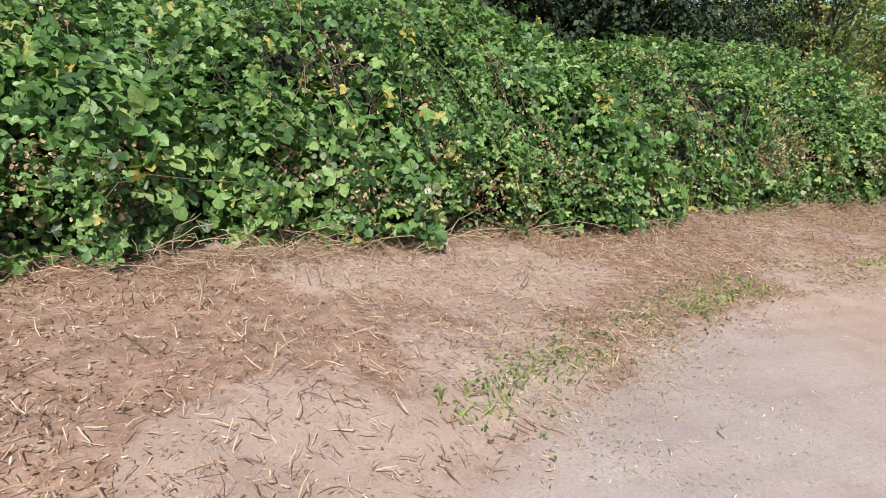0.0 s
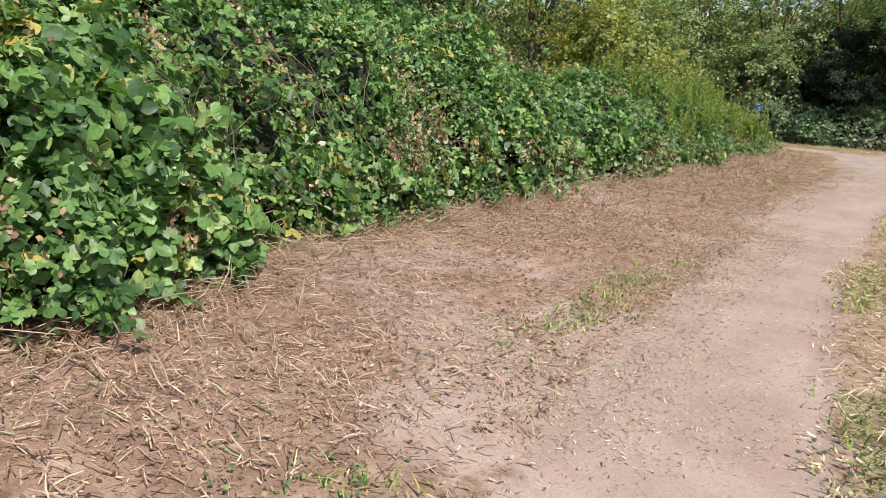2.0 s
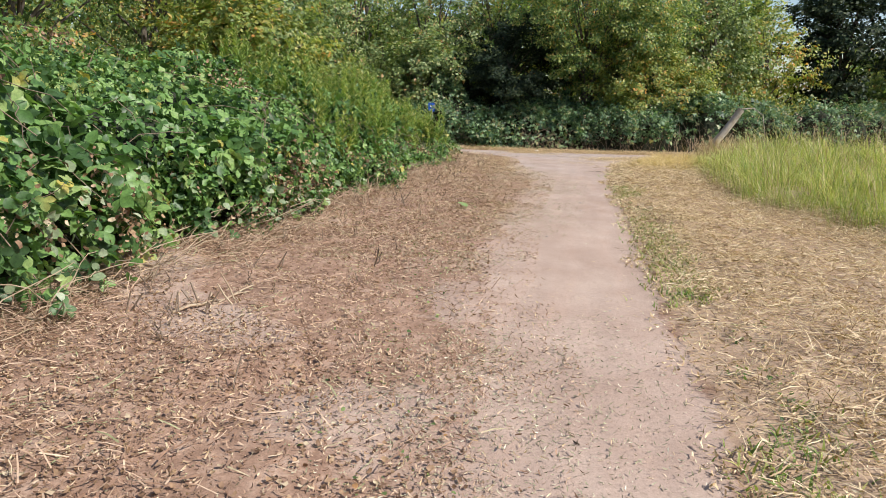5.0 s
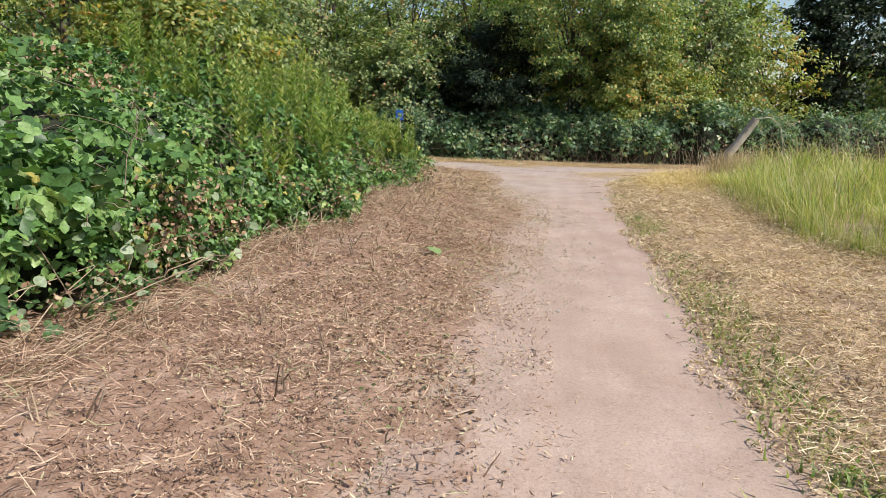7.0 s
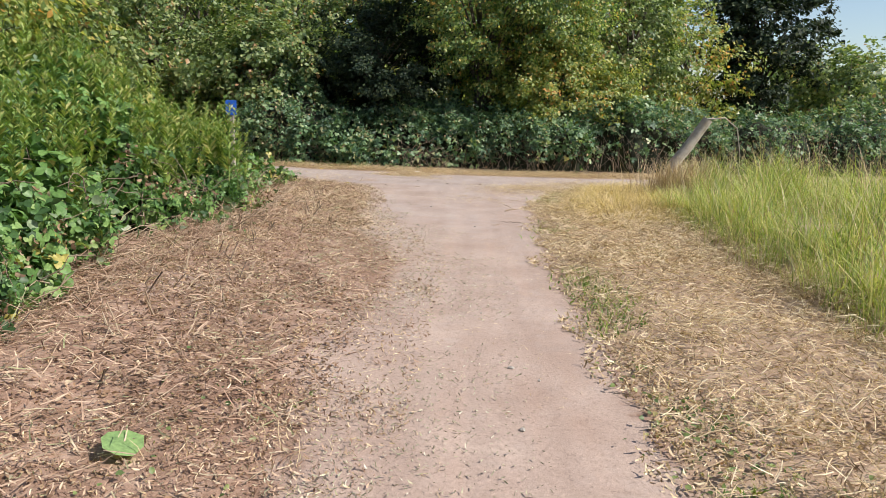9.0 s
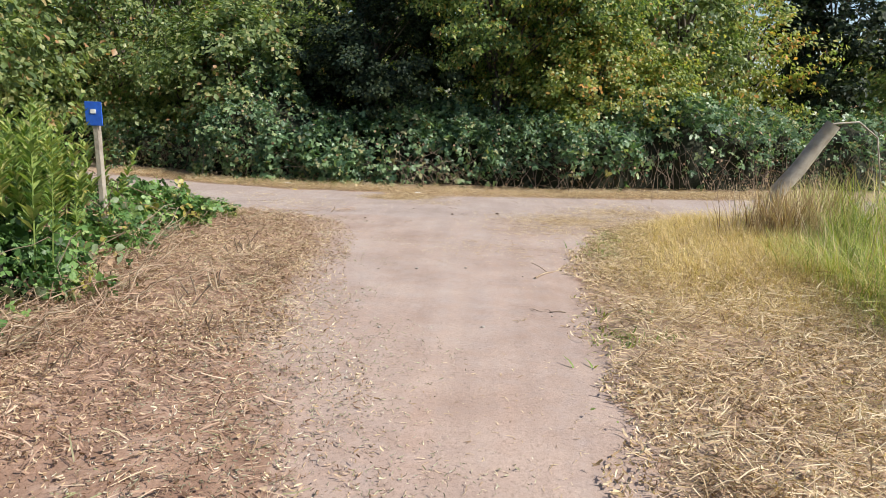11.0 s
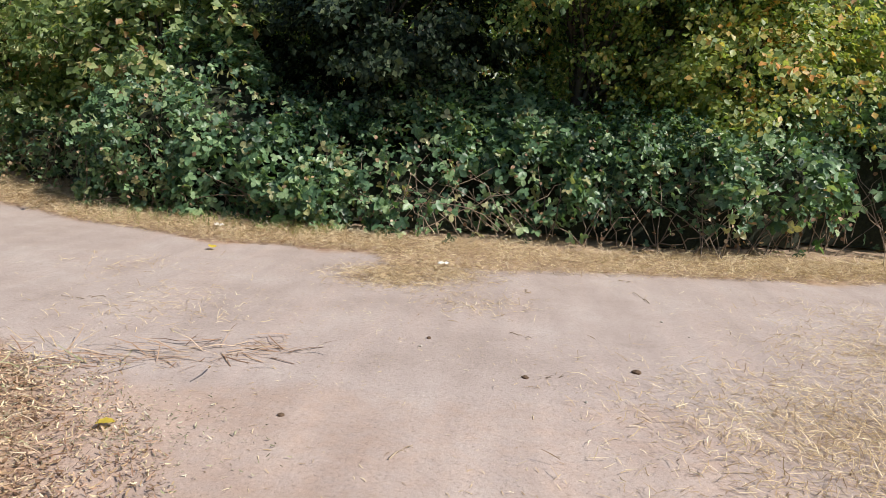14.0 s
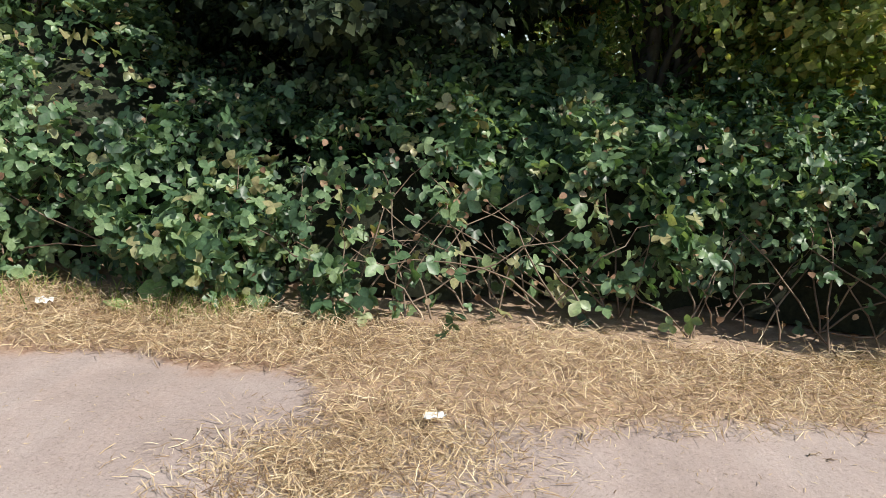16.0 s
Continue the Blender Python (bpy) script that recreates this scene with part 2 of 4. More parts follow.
def frames_from(normal, tip):
    """Turns whose z is the normal and whose y points as far as can be along tip."""
    z = unit(normal)
    y = unit(tip - (tip * z).sum(-1, keepdims=True) * z)
    return np.stack([np.cross(y, z), y, z], -1)


def scatter(shape, pos, turn, size):
    """One mesh's arrays: the shape set down at every place."""
    tv, tf = shape
    v = np.einsum("nij,kj->nki", turn, tv) * np.asarray(size)[:, None, None] + pos[:, None, :]
    f = tf[None] + (np.arange(len(pos)) * len(tv))[:, None, None]
    return v.reshape(-1, 3), f.reshape(-1, tf.shape[1])


def leaflet(width, fold=0.10, droop=0.12):
    """A broad ovate leaf with a pointed tip, folded along its midrib and drooping, one long."""
    w = width
    v = [(0, 0, 0), (-w * 0.72, 0.14, fold * 0.6), (-w * 1.08, 0.42, fold), (-w * 0.70, 0.78, fold * 0.3), (0, 1, -droop), (w * 0.70, 0.78, fold * 0.3), (w * 1.08, 0.42, fold), (w * 0.72, 0.14, fold * 0.6), (0, 0.5, -0.02)]
    f = [(8, i, (i + 1) % 8) for i in range(8)]
    return np.array(v), np.array(f)


def small_leaf(width):
    v = [(0, 0, 0), (-width, 0.5, 0.08), (0, 1, -0.06), (width, 0.5, 0.08)]
    return np.array(v), np.array([(0, 2, 1), (0, 3, 2)])


def flake(width, curl=0.22):
    """A broken bit of dead leaf or stalk, one long, curled up at its ends and edges."""
    v = [(-width * 0.7, 0, curl), (width * 0.8, 0.06, curl * 0.8), (-width, 0.5, 0), (width, 0.46, curl * 0.25), (-width * 0.5, 1, curl * 0.9), (width * 0.6, 0.93, curl * 0.5)]
    return np.array(v), np.array([(0, 1, 3, 2), (2, 3, 5, 4)])


def trefoil(width, far=False):
    """Three leaflets on short stalks of their own, one piece of one colour."""
    v0, f0 = small_leaf(width) if far else leaflet(width)
    vs, fs, base = [np.array([[0.0, 0.0, 0.0]])], [], 1
    for k, (a, size) in enumerate(((0, 0.66), (78, 0.52), (-78, 0.52))):
        c, n = math.cos(radians(a)), math.sin(radians(a))
        q = v0[1:] * size
        q[:, 1] += (0.20, 0.06, 0.06)[k]
        q = np.stack([q[:, 0] * c + q[:, 1] * n, -q[:, 0] * n + q[:, 1] * c, q[:, 2] - 0.18 * (k > 0) * q[:, 1]], -1)
        vs.append(q)
        fs.append(np.where(f0 == 0, 0, f0 + base - 1))
        base += len(q)
    return np.concatenate(vs), np.concatenate(fs)


def blade(width, bend, cuts=3):
    """A grass blade one high that leans over along y."""
    t = np.linspace(0, 1, cuts + 1)
    y, z = bend * t**2, t * (1 - 0.35 * bend * t)
    w = width * (1 - t**1.6 * 0.9)
    v = np.concatenate([np.stack([-w, y, z], -1), np.stack([w, y, z], -1)])
    f = [(i, cuts + 1 + i, cuts + 2 + i, i + 1) for i in range(cuts)]
    return v, np.array(f)


def lying_stalk(width, curl):
    """A dry stalk that lies along y, bent a little."""
    v = [(-width, 0, 0), (width, 0, 0), (-width + curl, 0.5, 0.04), (width + curl, 0.5, 0.04), (-width * 0.6, 1, 0), (width * 0.6, 1, 0)]
    f = [(0, 1, 3, 2), (2, 3, 5, 4)]
    return np.array(v), np.array(f)


def tubes(lines, radii, sides=5):
    """Tapered tubes along lines; each line is an array of places."""
    vs, fs, base = [], [], 0
    for line, (r0, r1) in zip(lines, radii):
        line = np.asarray(line, float)
        n = len(line)
        d = unit(np.gradient(line, axis=0))
        ref = np.tile([0.31, 0.17, 0.94], (n, 1))
        ref[np.abs((d * ref).sum(-1)) > 0.9] = (1, 0, 0)
        a = unit(np.cross(d, ref))
        b = np.cross(d, a)
        r = np.linspace(r0, r1, n)[:, None]
        ring = [line + r * (a * math.cos(k * 2 * math.pi / sides) + b * math.sin(k * 2 * math.pi / sides)) for k in range(sides)]
        vs.append(np.stack(ring, 1).reshape(-1, 3))
        i, k = np.meshgrid(np.arange(n - 1), np.arange(sides), indexing="ij")
        p, q = i * sides + k, i * sides + (k + 1) % sides
        fs.append(np.stack([p, q, q + sides, p + sides], -1).reshape(-1, 4) + base)
        base += n * sides
    return np.concatenate(vs), np.concatenate(fs)


def wave(x, y, z, seed):
    """Smooth lumpy values from -1 to 1."""
    r = np.random.default_rng(seed)
    out = 0
    for f in (0.7, 1.3, 2.3, 4.1):
        for _ in range(3):
            k = r.normal(0, 1, 3)
            k = k / np.linalg.norm(k) * f * 2.2
            out = out + np.sin(k[0] * x + k[1] * y + k[2] * z + r.uniform(0, 6.28)) / f**0.7
    return out / 5.0


# ---- the lie of the land ----
LAND_Y = np.arange(-17.0, 25.1, 3.0)
LAND_Z = np.interp(LAND_Y, (-16, -13.5, -11, -8.5, -6, -3.5, -1, 1.5, 4, 6.5, 9, 11.5, 14, 16.5, 19, 24), (0.90, 0.67, 0.44, 0.26, 0.14, 0.11, 0.07, 0.02, 0.02, 0.01, -0.02, -0.08, -0.18, -0.31, -0.36, -0.44))
FINE_Y = np.linspace(-17, 25, 421)
FINE_Z = np.convolve(np.pad(np.interp(FINE_Y, LAND_Y, LAND_Z), 12, mode="edge"), np.ones(25) / 25, "valid")


def land(x, y):
    """Height of the ground without its small bumps."""
    return np.interp(y, FINE_Y, FINE_Z)


def line_x(y, pts):
    ys, xs = zip(*pts)
    return np.interp(y, ys, xs)


# borders as (y, x): the foot of the brambles, both edges of the path, the foot of the long grass
FOOT = [(-17, 1.3), (-14.6, 0.0), (-12.2, -0.9), (-10, -1.4), (-8, -1.75), (-6, -2.45), (-3, -2.7), (0, -2.55), (3, -2.5), (5, -2.3), (7.5, -2.15), (9.0, -2.45), (10.5, -2.95), (11.8, -3.45), (12.8, -4.4)]
PATH_L = [(-20, 6.0), (-14, 3.7), (-11.9, 2.35), (-9.3, 1.05), (-7.5, 0.6), (-5, 0.3), (-2, 0.2), (0.4, -0.2), (3, -0.35), (6.4, -0.3), (8, -0.75), (9.2, -1.1), (10, -1.3), (11, -1.4), (12.1, -1.75), (12.6, -2.15), (13.0, -2.6)]
PATH_R = [(-20, 8.6), (-14, 6.2), (-11, 3.9), (-8.2, 2.2), (-7.2, 1.9), (-5.8, 1.63), (-3, 1.35), (0, 1.33), (3, 1.3), (6, 1.22), (8, 1.25), (10, 1.36), (11.3, 1.6), (12.5, 2.0), (13.5, 2.7)]
GRASS = [(-6, 5.2), (0, 4.4), (2.9, 3.6), (5, 3.05), (7, 3.0), (8.5, 3.05), (10.5, 3.3), (13, 3.7), (14.2, 4.4)]
# the crossing track, as (x, y): near edge, far edge, foot of the far hedge
TRACK_N = [(-16, 20.5), (-8, 16.6), (-5, 14.9), (-3.8, 14.0), (-2.6, 12.9), (2.6, 13.4), (4, 14.6), (6, 15.3), (16, 17.5)]
TRACK_F = [(-16, 22.5), (-9.2, 18.6), (-5.2, 17.0), (-3.2, 16.5), (-1.6, 16.6), (-1.2, 15.9), (-0.2, 16.2), (1.1, 16.55), (2.9, 16.95), (6.2, 17.8), (16, 19.8)]
HEDGE = [(-17, 24.6), (-11.5, 21.2), (-8.6, 19.6), (-5.1, 17.6), (-4, 17.5), (-1.8, 17.4), (0, 17.55), (1.2, 17.5), (3.1, 18.0), (6.9, 19.1), (13, 21.2), (18, 23)]


def along(x, pts):
    xs, ys = zip(*pts)
    return np.interp(x, xs, ys)


def bumps(x, y):
    b = 0.004 * wave(x, y, 0 * x, 3) + 0.002 * wave(3 * x, 3 * y, 0 * x, 4)
    edge = np.clip((line_x(y, PATH_L) - x) / 0.5, 0, 1) + np.clip((x - line_x(y, PATH_R)) / 0.5, 0, 1)
    b = b + 0.035 * np.where(y < 12.5, edge, 0) * (1 + 0.9 * wave(2.5 * x, 2.5 * y, 0 * x, 5) + 0.5 * wave(7 * x, 7 * y, 0 * x, 6))
    bank = np.clip((x - line_x(y, GRASS)) / 1.2, 0, 1) * np.where((y < 14) & (y > -8), 1, 0)
    return b + 0.12 * bank


def ground_z(x, y):
    x, y = np.asarray(x, float), np.asarray(y, float)
    return land(x, y) + bumps(x, y)


def soft_step(v, wide):
    return np.clip(0.5 + v / wide, 0, 1)


def build_ground():
    xs = np.concatenate([[-900, -300, -100, -50, -30, -22], np.arange(-15, 15.01, 0.14), [22, 30, 50, 100, 300, 900]])
    ys = np.concatenate([[-900, -300, -100, -50, -32, -24], np.arange(-17, 22.01, 0.14), [30, 40, 60, 120, 300, 900]])
    gx, gy = np.meshgrid(xs, ys, indexing="ij")
    x, y = gx.ravel(), gy.ravel()
    z = ground_z(x, y)
    n = len(ys)
    i, k = np.meshgrid(np.arange(len(xs) - 1), np.arange(n - 1), indexing="ij")
    a = (i * n + k).ravel()
    me = mesh_np("ground", np.stack([x, y, z], -1), np.stack([a, a + n, a + n + 1, a + 1], -1), M_SOIL)
    lim = 0.16 * wave(x * 1.5, y * 1.5, 0 * x, 11)
    on_path = np.minimum(soft_step(x - line_x(y, PATH_L) + lim, 0.7), soft_step(line_x(y, PATH_R) - x + lim * 0.5, 0.35)) * soft_step(13.6 - y, 1.0)
    on_track = np.minimum(soft_step(y - along(x, TRACK_N) + lim, 0.5), soft_step(along(x, TRACK_F) - y + lim * 1.3, 0.35))
    patch = 0.72 * soft_step(wave(x * 0.8, y * 0.8, 0 * x, 12) - np.interp(y, (-7, -3), (0.02, 0.2)), 0.5) * (x < line_x(y, PATH_L)) * (y < 6)
    bare = np.maximum.reduce([on_path, on_track, patch])
    track = np.maximum(on_track, on_path * soft_step(wave(x * 0.6, y * 0.3, 0 * x, 13) + (y - 8) / 12, 1.6) * 0.6)
    track = np.maximum(track, 0.8 * on_path * soft_step(-9 - y, 2))
    strawy = np.maximum(soft_step(x - line_x(y, PATH_R), 0.3), soft_step(y - along(x, TRACK_F), 0.4))
    strawy = np.maximum(strawy, 0.55 * soft_step(y - 8, 6))
    for key, val in (("bare", bare), ("track", track), ("strawy", strawy)):
        at = me.attributes.new(key, "FLOAT", "POINT")
        at.data.foreach_set("value", (val * 0.95).astype(np.float32))
    me.polygons.foreach_set("use_smooth", np.ones(len(me.polygons), bool))
    return tagged(new("ground", me), "bare trodden earth path between strewn dry verges", "ground", kind="structure")


build_ground()


# ---- brambles beside the path ----
def base_line(pts, step):
    p = np.array(pts, float)
    d = np.r_[0, np.cumsum(np.linalg.norm(np.diff(p, axis=0), axis=1))]
    s = np.arange(0, d[-1], step)
    return np.stack([np.interp(s, d, p[:, 0]), np.interp(s, d, p[:, 1])], -1), s


BANK = np.array([(x, y) for y, x in FOOT])
BANK_D = np.r_[0, np.cumsum(np.linalg.norm(np.diff(BANK, axis=0), axis=1))]
RIDGE = [(-17, 2.7), (-9, 2.75), (-5, 2.8), (-3, 2.75), (-1, 2.45), (1, 2.05), (4, 1.75), (7, 1.45), (10, 1.3), (10.8, 1.15), (11.4, 0.55), (12.1, 0.2), (13.5, 0.12)]
# the bank's outline across: how far in, and which part of its height
ACROSS_D = np.array([0.0, 0.05, 0.22, 0.6, 1.15, 1.9, 2.9, 4.2])
ACROSS_Z = np.array([0.03, 0.22, 0.38, 0.55, 0.75, 0.92, 1.0, 0.96])


def bank_surface(s, u, out=0.0):
    """Places on the bank's skin at s metres along its foot and the part u (0 to 1) of the way over it."""
    x, y = np.interp(s, BANK_D, BANK[:, 0]), np.interp(s, BANK_D, BANK[:, 1])
    x2, y2 = np.interp(s + 0.6, BANK_D, BANK[:, 0]), np.interp(s + 0.6, BANK_D, BANK[:, 1])
    x1, y1 = np.interp(s - 0.6, BANK_D, BANK[:, 0]), np.interp(s - 0.6, BANK_D, BANK[:, 1])
    t = unit(np.stack([x2 - x1, y2 - y1], -1))
    nx, ny = -t[..., 1], t[..., 0]
    k = u * (len(ACROSS_D) - 1)
    ragged = 0.2 * np.sin(1.9 * s) + 0.14 * np.sin(4.7 * s + 1) + 0.1 * np.sin(9.1 * s)
    x, y = x + nx * ragged, y + ny * ragged
    d, zz = np.interp(k, np.arange(8), ACROSS_D), np.interp(k, np.arange(8), ACROSS_Z)
    h = np.interp(y, *zip(*RIDGE))
    z = land(x, y) + zz * h
    lump = wave(0.8 * (x + nx * d), 0.8 * (y + ny * d), 0.8 * z, 21) * 0.55 + wave(2.2 * (x + nx * d), 2.2 * (y + ny * d), 2.2 * z, 22) * 0.22
    lump = lump * np.clip(zz * 3.0, 0.7, 1)
    slope = np.interp(k, np.arange(8), (1.0, 0.98, 0.9, 0.75, 0.55, 0.35, 0.15, 0.0))
    o = lump + out
    return np.stack([x + nx * (d - o * slope), y + ny * (d - o * slope), np.maximum(z + o * (1.05 - slope), land(x, y) + 0.02)], -1), np.stack([-nx * slope, -ny * slope, 1.05 - slope], -1)


TREFOIL, LEAFLET, HAWLEAF, NARROW, SLIVER = trefoil(0.41), leaflet(0.38), small_leaf(0.36), small_leaf(0.16), flake(0.11)
FAR_TREFOIL = trefoil(0.44, True)


def leaf_arrays(shape, pos, nrm, size, r, upward=0.5, loose=0.55):
    n = len(pos)
    normal = unit(nrm * 0.7 + np.array([0, 0, upward]) + r.normal(0, loose, (n, 3)))
    tip = unit(nrm * 0.5 + r.normal(0, 0.8, (n, 3)) + np.array([0, 0, -0.5]))
    return scatter(shape, pos, frames_from(normal, tip), size)


def cane_line(a, b, rise, r, n=9):
    t = np.linspace(0, 1, n)[:, None]
    p = a + (b - a) * t
    p[:, 2] += rise * np.sin(math.pi * t[:, 0] ** 0.8)
    return p + r.normal(0, 0.02, (n, 3))


def bramble_bush(s0, s1, seed, label):
    r = np.random.default_rng(seed)
    bush = thing("bramble_bush", label, "bramble", "brambles beside the path")
    # near-black sheet set inside the bush, painting the shade in its gaps
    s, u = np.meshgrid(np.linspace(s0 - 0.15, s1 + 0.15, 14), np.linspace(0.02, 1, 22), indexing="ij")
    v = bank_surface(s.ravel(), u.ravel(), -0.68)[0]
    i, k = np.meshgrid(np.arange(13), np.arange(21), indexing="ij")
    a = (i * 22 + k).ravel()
    part("shade_sheet", mesh_np("shade_sheet", v, np.stack([a, a + 22, a + 23, a + 1], -1), M_GAP_SHADE), bush, "near-black sheet that paints the shade inside the bush")
    length = s1 - s0
    n = int((2250 if s0 > 1.0 else 800) * length)
    s, u = r.uniform(s0 - 0.1, s1 + 0.1, n), r.beta(1.0, 1.15, n)
    depth = -np.abs(r.normal(0, 0.17, n)) + 0.05 + (r.random(n) < 0.08) * r.uniform(0, 0.2, n)
    pos, nrm = bank_surface(s, u, depth)
    gap = wave(1.3 * pos[:, 0], 1.3 * pos[:, 1], 1.3 * pos[:, 2], 31) < -0.14
    keep = (~gap | (r.random(n) < 0.12) | (depth < -0.24)) & (r.random(n) < np.clip(0.3 + 5 * u, 0, 1))
    pos, nrm = pos[keep], nrm[keep]
    # leaves deep inside, seen through the gaps
    inner = int(620 * length)
    deep_p, deep_n = bank_surface(r.uniform(s0 - 0.1, s1 + 0.1, inner), r.random(inner) * 0.95 + 0.02, -r.uniform(0.22, 0.5, inner))
    v, f = leaf_arrays(FAR_TREFOIL, deep_p, deep_n, r.uniform(0.08, 0.16, inner), r, 0.4, 0.8)
    tagged(part("inner_leaves", mesh_np("inner_leaves", v, f, M_BRAMBLE), bush), kind="stuff")
    # arching shoots that stand off the bank, with leaves all along
    extra_p, extra_n = [], []
    shoots, girths = [], []
    for _ in range(int(7 * length)):
        sa, ua = r.uniform(s0, s1), r.uniform(0.05, 0.95)
        a, na = bank_surface(np.array([sa]), np.array([ua]), np.array([-0.08]))
        away = unit(na[0] + r.normal(0, 0.7, 3) + np.array([0, 0, 0.25]))
        line = cane_line(a[0], a[0] + away * r.uniform(0.2, 0.55), r.uniform(0.02, 0.14), r, 7)
        shoots.append(line)
        girths.append((0.004, 0.002))
        w = r.integers(1, 7, 9)
        extra_p.append(line[w] + r.normal(0, 0.035, (9, 3)))
        extra_n.append(np.tile(na[0], (9, 1)))
    pos, nrm = np.concatenate([pos] + extra_p), np.concatenate([nrm] + extra_n)
    big = 1.0 + 0.7 * wave(1.2 * pos[:, 0], 0.9 * pos[:, 1], 0.9 * pos[:, 2], 33)
    size = r.uniform(0.055, 0.125, len(pos)) * np.clip(big, 0.5, 1.7) * np.interp(pos[:, 1], (-14, -2, 6, 11, 12), (1.12, 1.05, 0.85, 0.8, 0.5))
    v, f = leaf_arrays(TREFOIL if np.mean(pos[:, 1]) < 7 else FAR_TREFOIL, pos, nrm, size, r, 0.5, 0.7)
    tagged(part("leaves", mesh_np("leaves", v, f, M_BRAMBLE), bush), kind="stuff")
    v, f = tubes(shoots, girths, 4)
    tagged(part("shoot_tangle", mesh_np("shoot_tangle", v, f, M_CANE), bush), kind="stuff")
    n = int((520 if s0 < 18 else 220) * length)
    spots = max(4, int(8 * length))
    spot_s, spot_u = r.uniform(s0, s1, spots), np.where(r.random(spots) < 0.6, r.uniform(0.02, 0.3, spots), r.uniform(0.2, 0.9, spots))
    q = r.integers(0, spots, n)
    pos, nrm = bank_surface(spot_s[q] + r.normal(0, 0.11, n), np.clip(spot_u[q] + r.normal(0, 0.035, n), 0.01, 1), r.normal(-0.01, 0.06, n))
    v, f = leaf_arrays(flake(0.3, 0.3), pos, nrm, r.uniform(0.02, 0.055, n), r, 0.0, 0.9)
    tagged(part("withered_leaves", mesh_np("withered_leaves", v, f, M_DEADLEAF), bush, "shrivelled brown leaves"), kind="stuff")
    n = int((34 if s0 < 18 else 14) * length)
    pos, nrm = bank_surface(r.uniform(s0, s1, n), r.uniform(0.02, 0.28, n), r.normal(0.0, 0.05, n))
    v, f = leaf_arrays(LEAFLET, pos, nrm, r.uniform(0.06, 0.1, n), r, 0.2, 0.9)
    tagged(part("turned_leaves", mesh_np("turned_leaves", v, f, M_PALELEAF), bush, "pale undersides of turned leaves"), kind="stuff")
    lines, radii = [], []
    for _ in range(int(9 * length)):
        sa = r.uniform(s0, s1)
        a, _n = bank_surface(np.array([sa]), np.array([r.uniform(0.0, 0.5)]), np.array([-0.1]))
        b, _n = bank_surface(np.array([sa + r.normal(0, 0.7)]), np.array([r.uniform(0.1, 0.8)]), np.array([r.uniform(-0.02, 0.12)]))
        lines.append(cane_line(a[0], b[0], r.uniform(0.05, 0.25), r))
        radii.append((0.0045, 0.0025))
    v, f = tubes(lines, radii, 4)
    tagged(part("cane_tangle", mesh_np("cane_tangle", v, f, M_CANE), bush), kind="stuff")
    for _ in range(int(12 * length)):
        sa = r.uniform(s0, s1)
        a, _n = bank_surface(np.array([sa]), np.array([0.04]), np.array([-0.05]))
        a = a[0]
        a[2] = land(a[0], a[1]) + 0.02
        b = a + np.array([r.uniform(0.0, 0.55), r.normal(0, 0.4), r.uniform(0.03, 0.4)])
        v, f = tubes([cane_line(a, b, r.uniform(0.0, 0.1), r, 6)], [(0.006, 0.003)], 4)
        part("cut_cane", mesh_np("cut_cane", v, f, M_DRYCANE), bush, "dry cut cane")
    return bush


cuts = np.linspace(0.0, BANK_D[-1], 15)
for q, (s0, s1) in enumerate(zip(cuts[:-1], cuts[1:])):
    where = "tall green bramble bush with withered leaves at its foot" if q < 8 else "lower green bramble bush beside the strewn verge"
    bramble_bush(s0, s1, 100 + q, where)


# ---- the far hedge ----
HB = np.array(HEDGE, float)
HB_D = np.r_[0, np.cumsum(np.linalg.norm(np.diff(HB, axis=0), axis=1))]
H_ACROSS_D = np.array([0.0, 0.0, 0.05, 0.25, 0.6, 1.05, 1.7, 2.5])
H_ACROSS_Z = np.array([0.02, 0.25, 0.5, 0.72, 0.88, 0.97, 1.0, 1.0])


def hedge_surface(s, u, out=0.0):
    x, y = np.interp(s, HB_D, HB[:, 0]), np.interp(s, HB_D, HB[:, 1])
    x2, y2 = np.interp(s + 0.6, HB_D, HB[:, 0]), np.interp(s + 0.6, HB_D, HB[:, 1])
    x1, y1 = np.interp(s - 0.6, HB_D, HB[:, 0]), np.interp(s - 0.6, HB_D, HB[:, 1])
    t = unit(np.stack([x2 - x1, y2 - y1], -1))
    nx, ny = -t[..., 1], t[..., 0]
    ragged = 0.16 * np.sin(1.7 * s) + 0.12 * np.sin(4.1 * s + 1) + 0.08 * np.sin(8.3 * s)
    x, y = x + nx * ragged, y + ny * ragged
    k = u * 7
    d, zz = np.interp(k, np.arange(8), H_ACROSS_D), np.interp(k, np.arange(8), H_ACROSS_Z)
    h = 1.4 + 0.5 * wave(0.7 * x, 0.7 * y, 0 * x, 41) + 0.55 * np.clip((x - 1) / 3, 0, 1)
    z = land(x, y) + zz * h
    lump = wave(0.9 * (x + nx * d), 0.9 * (y + ny * d), 0.9 * z, 42) * 0.55 + wave(2.3 * x, 2.3 * (y + ny * d), 2.3 * z, 43) * 0.2
    slope = np.interp(k, np.arange(8), (1.0, 1.0, 0.95, 0.8, 0.5, 0.3, 0.1, 0.0))
    o = lump * np.clip(zz * 2.5, 0.3, 1) + out
    return np.stack([x + nx * (d - o * slope), y + ny * (d - o * slope), np.maximum(z + o * (1.05 - slope), land(x, y) + 0.02)], -1), np.stack([-nx * slope, -ny * slope, 1.05 - slope], -1)


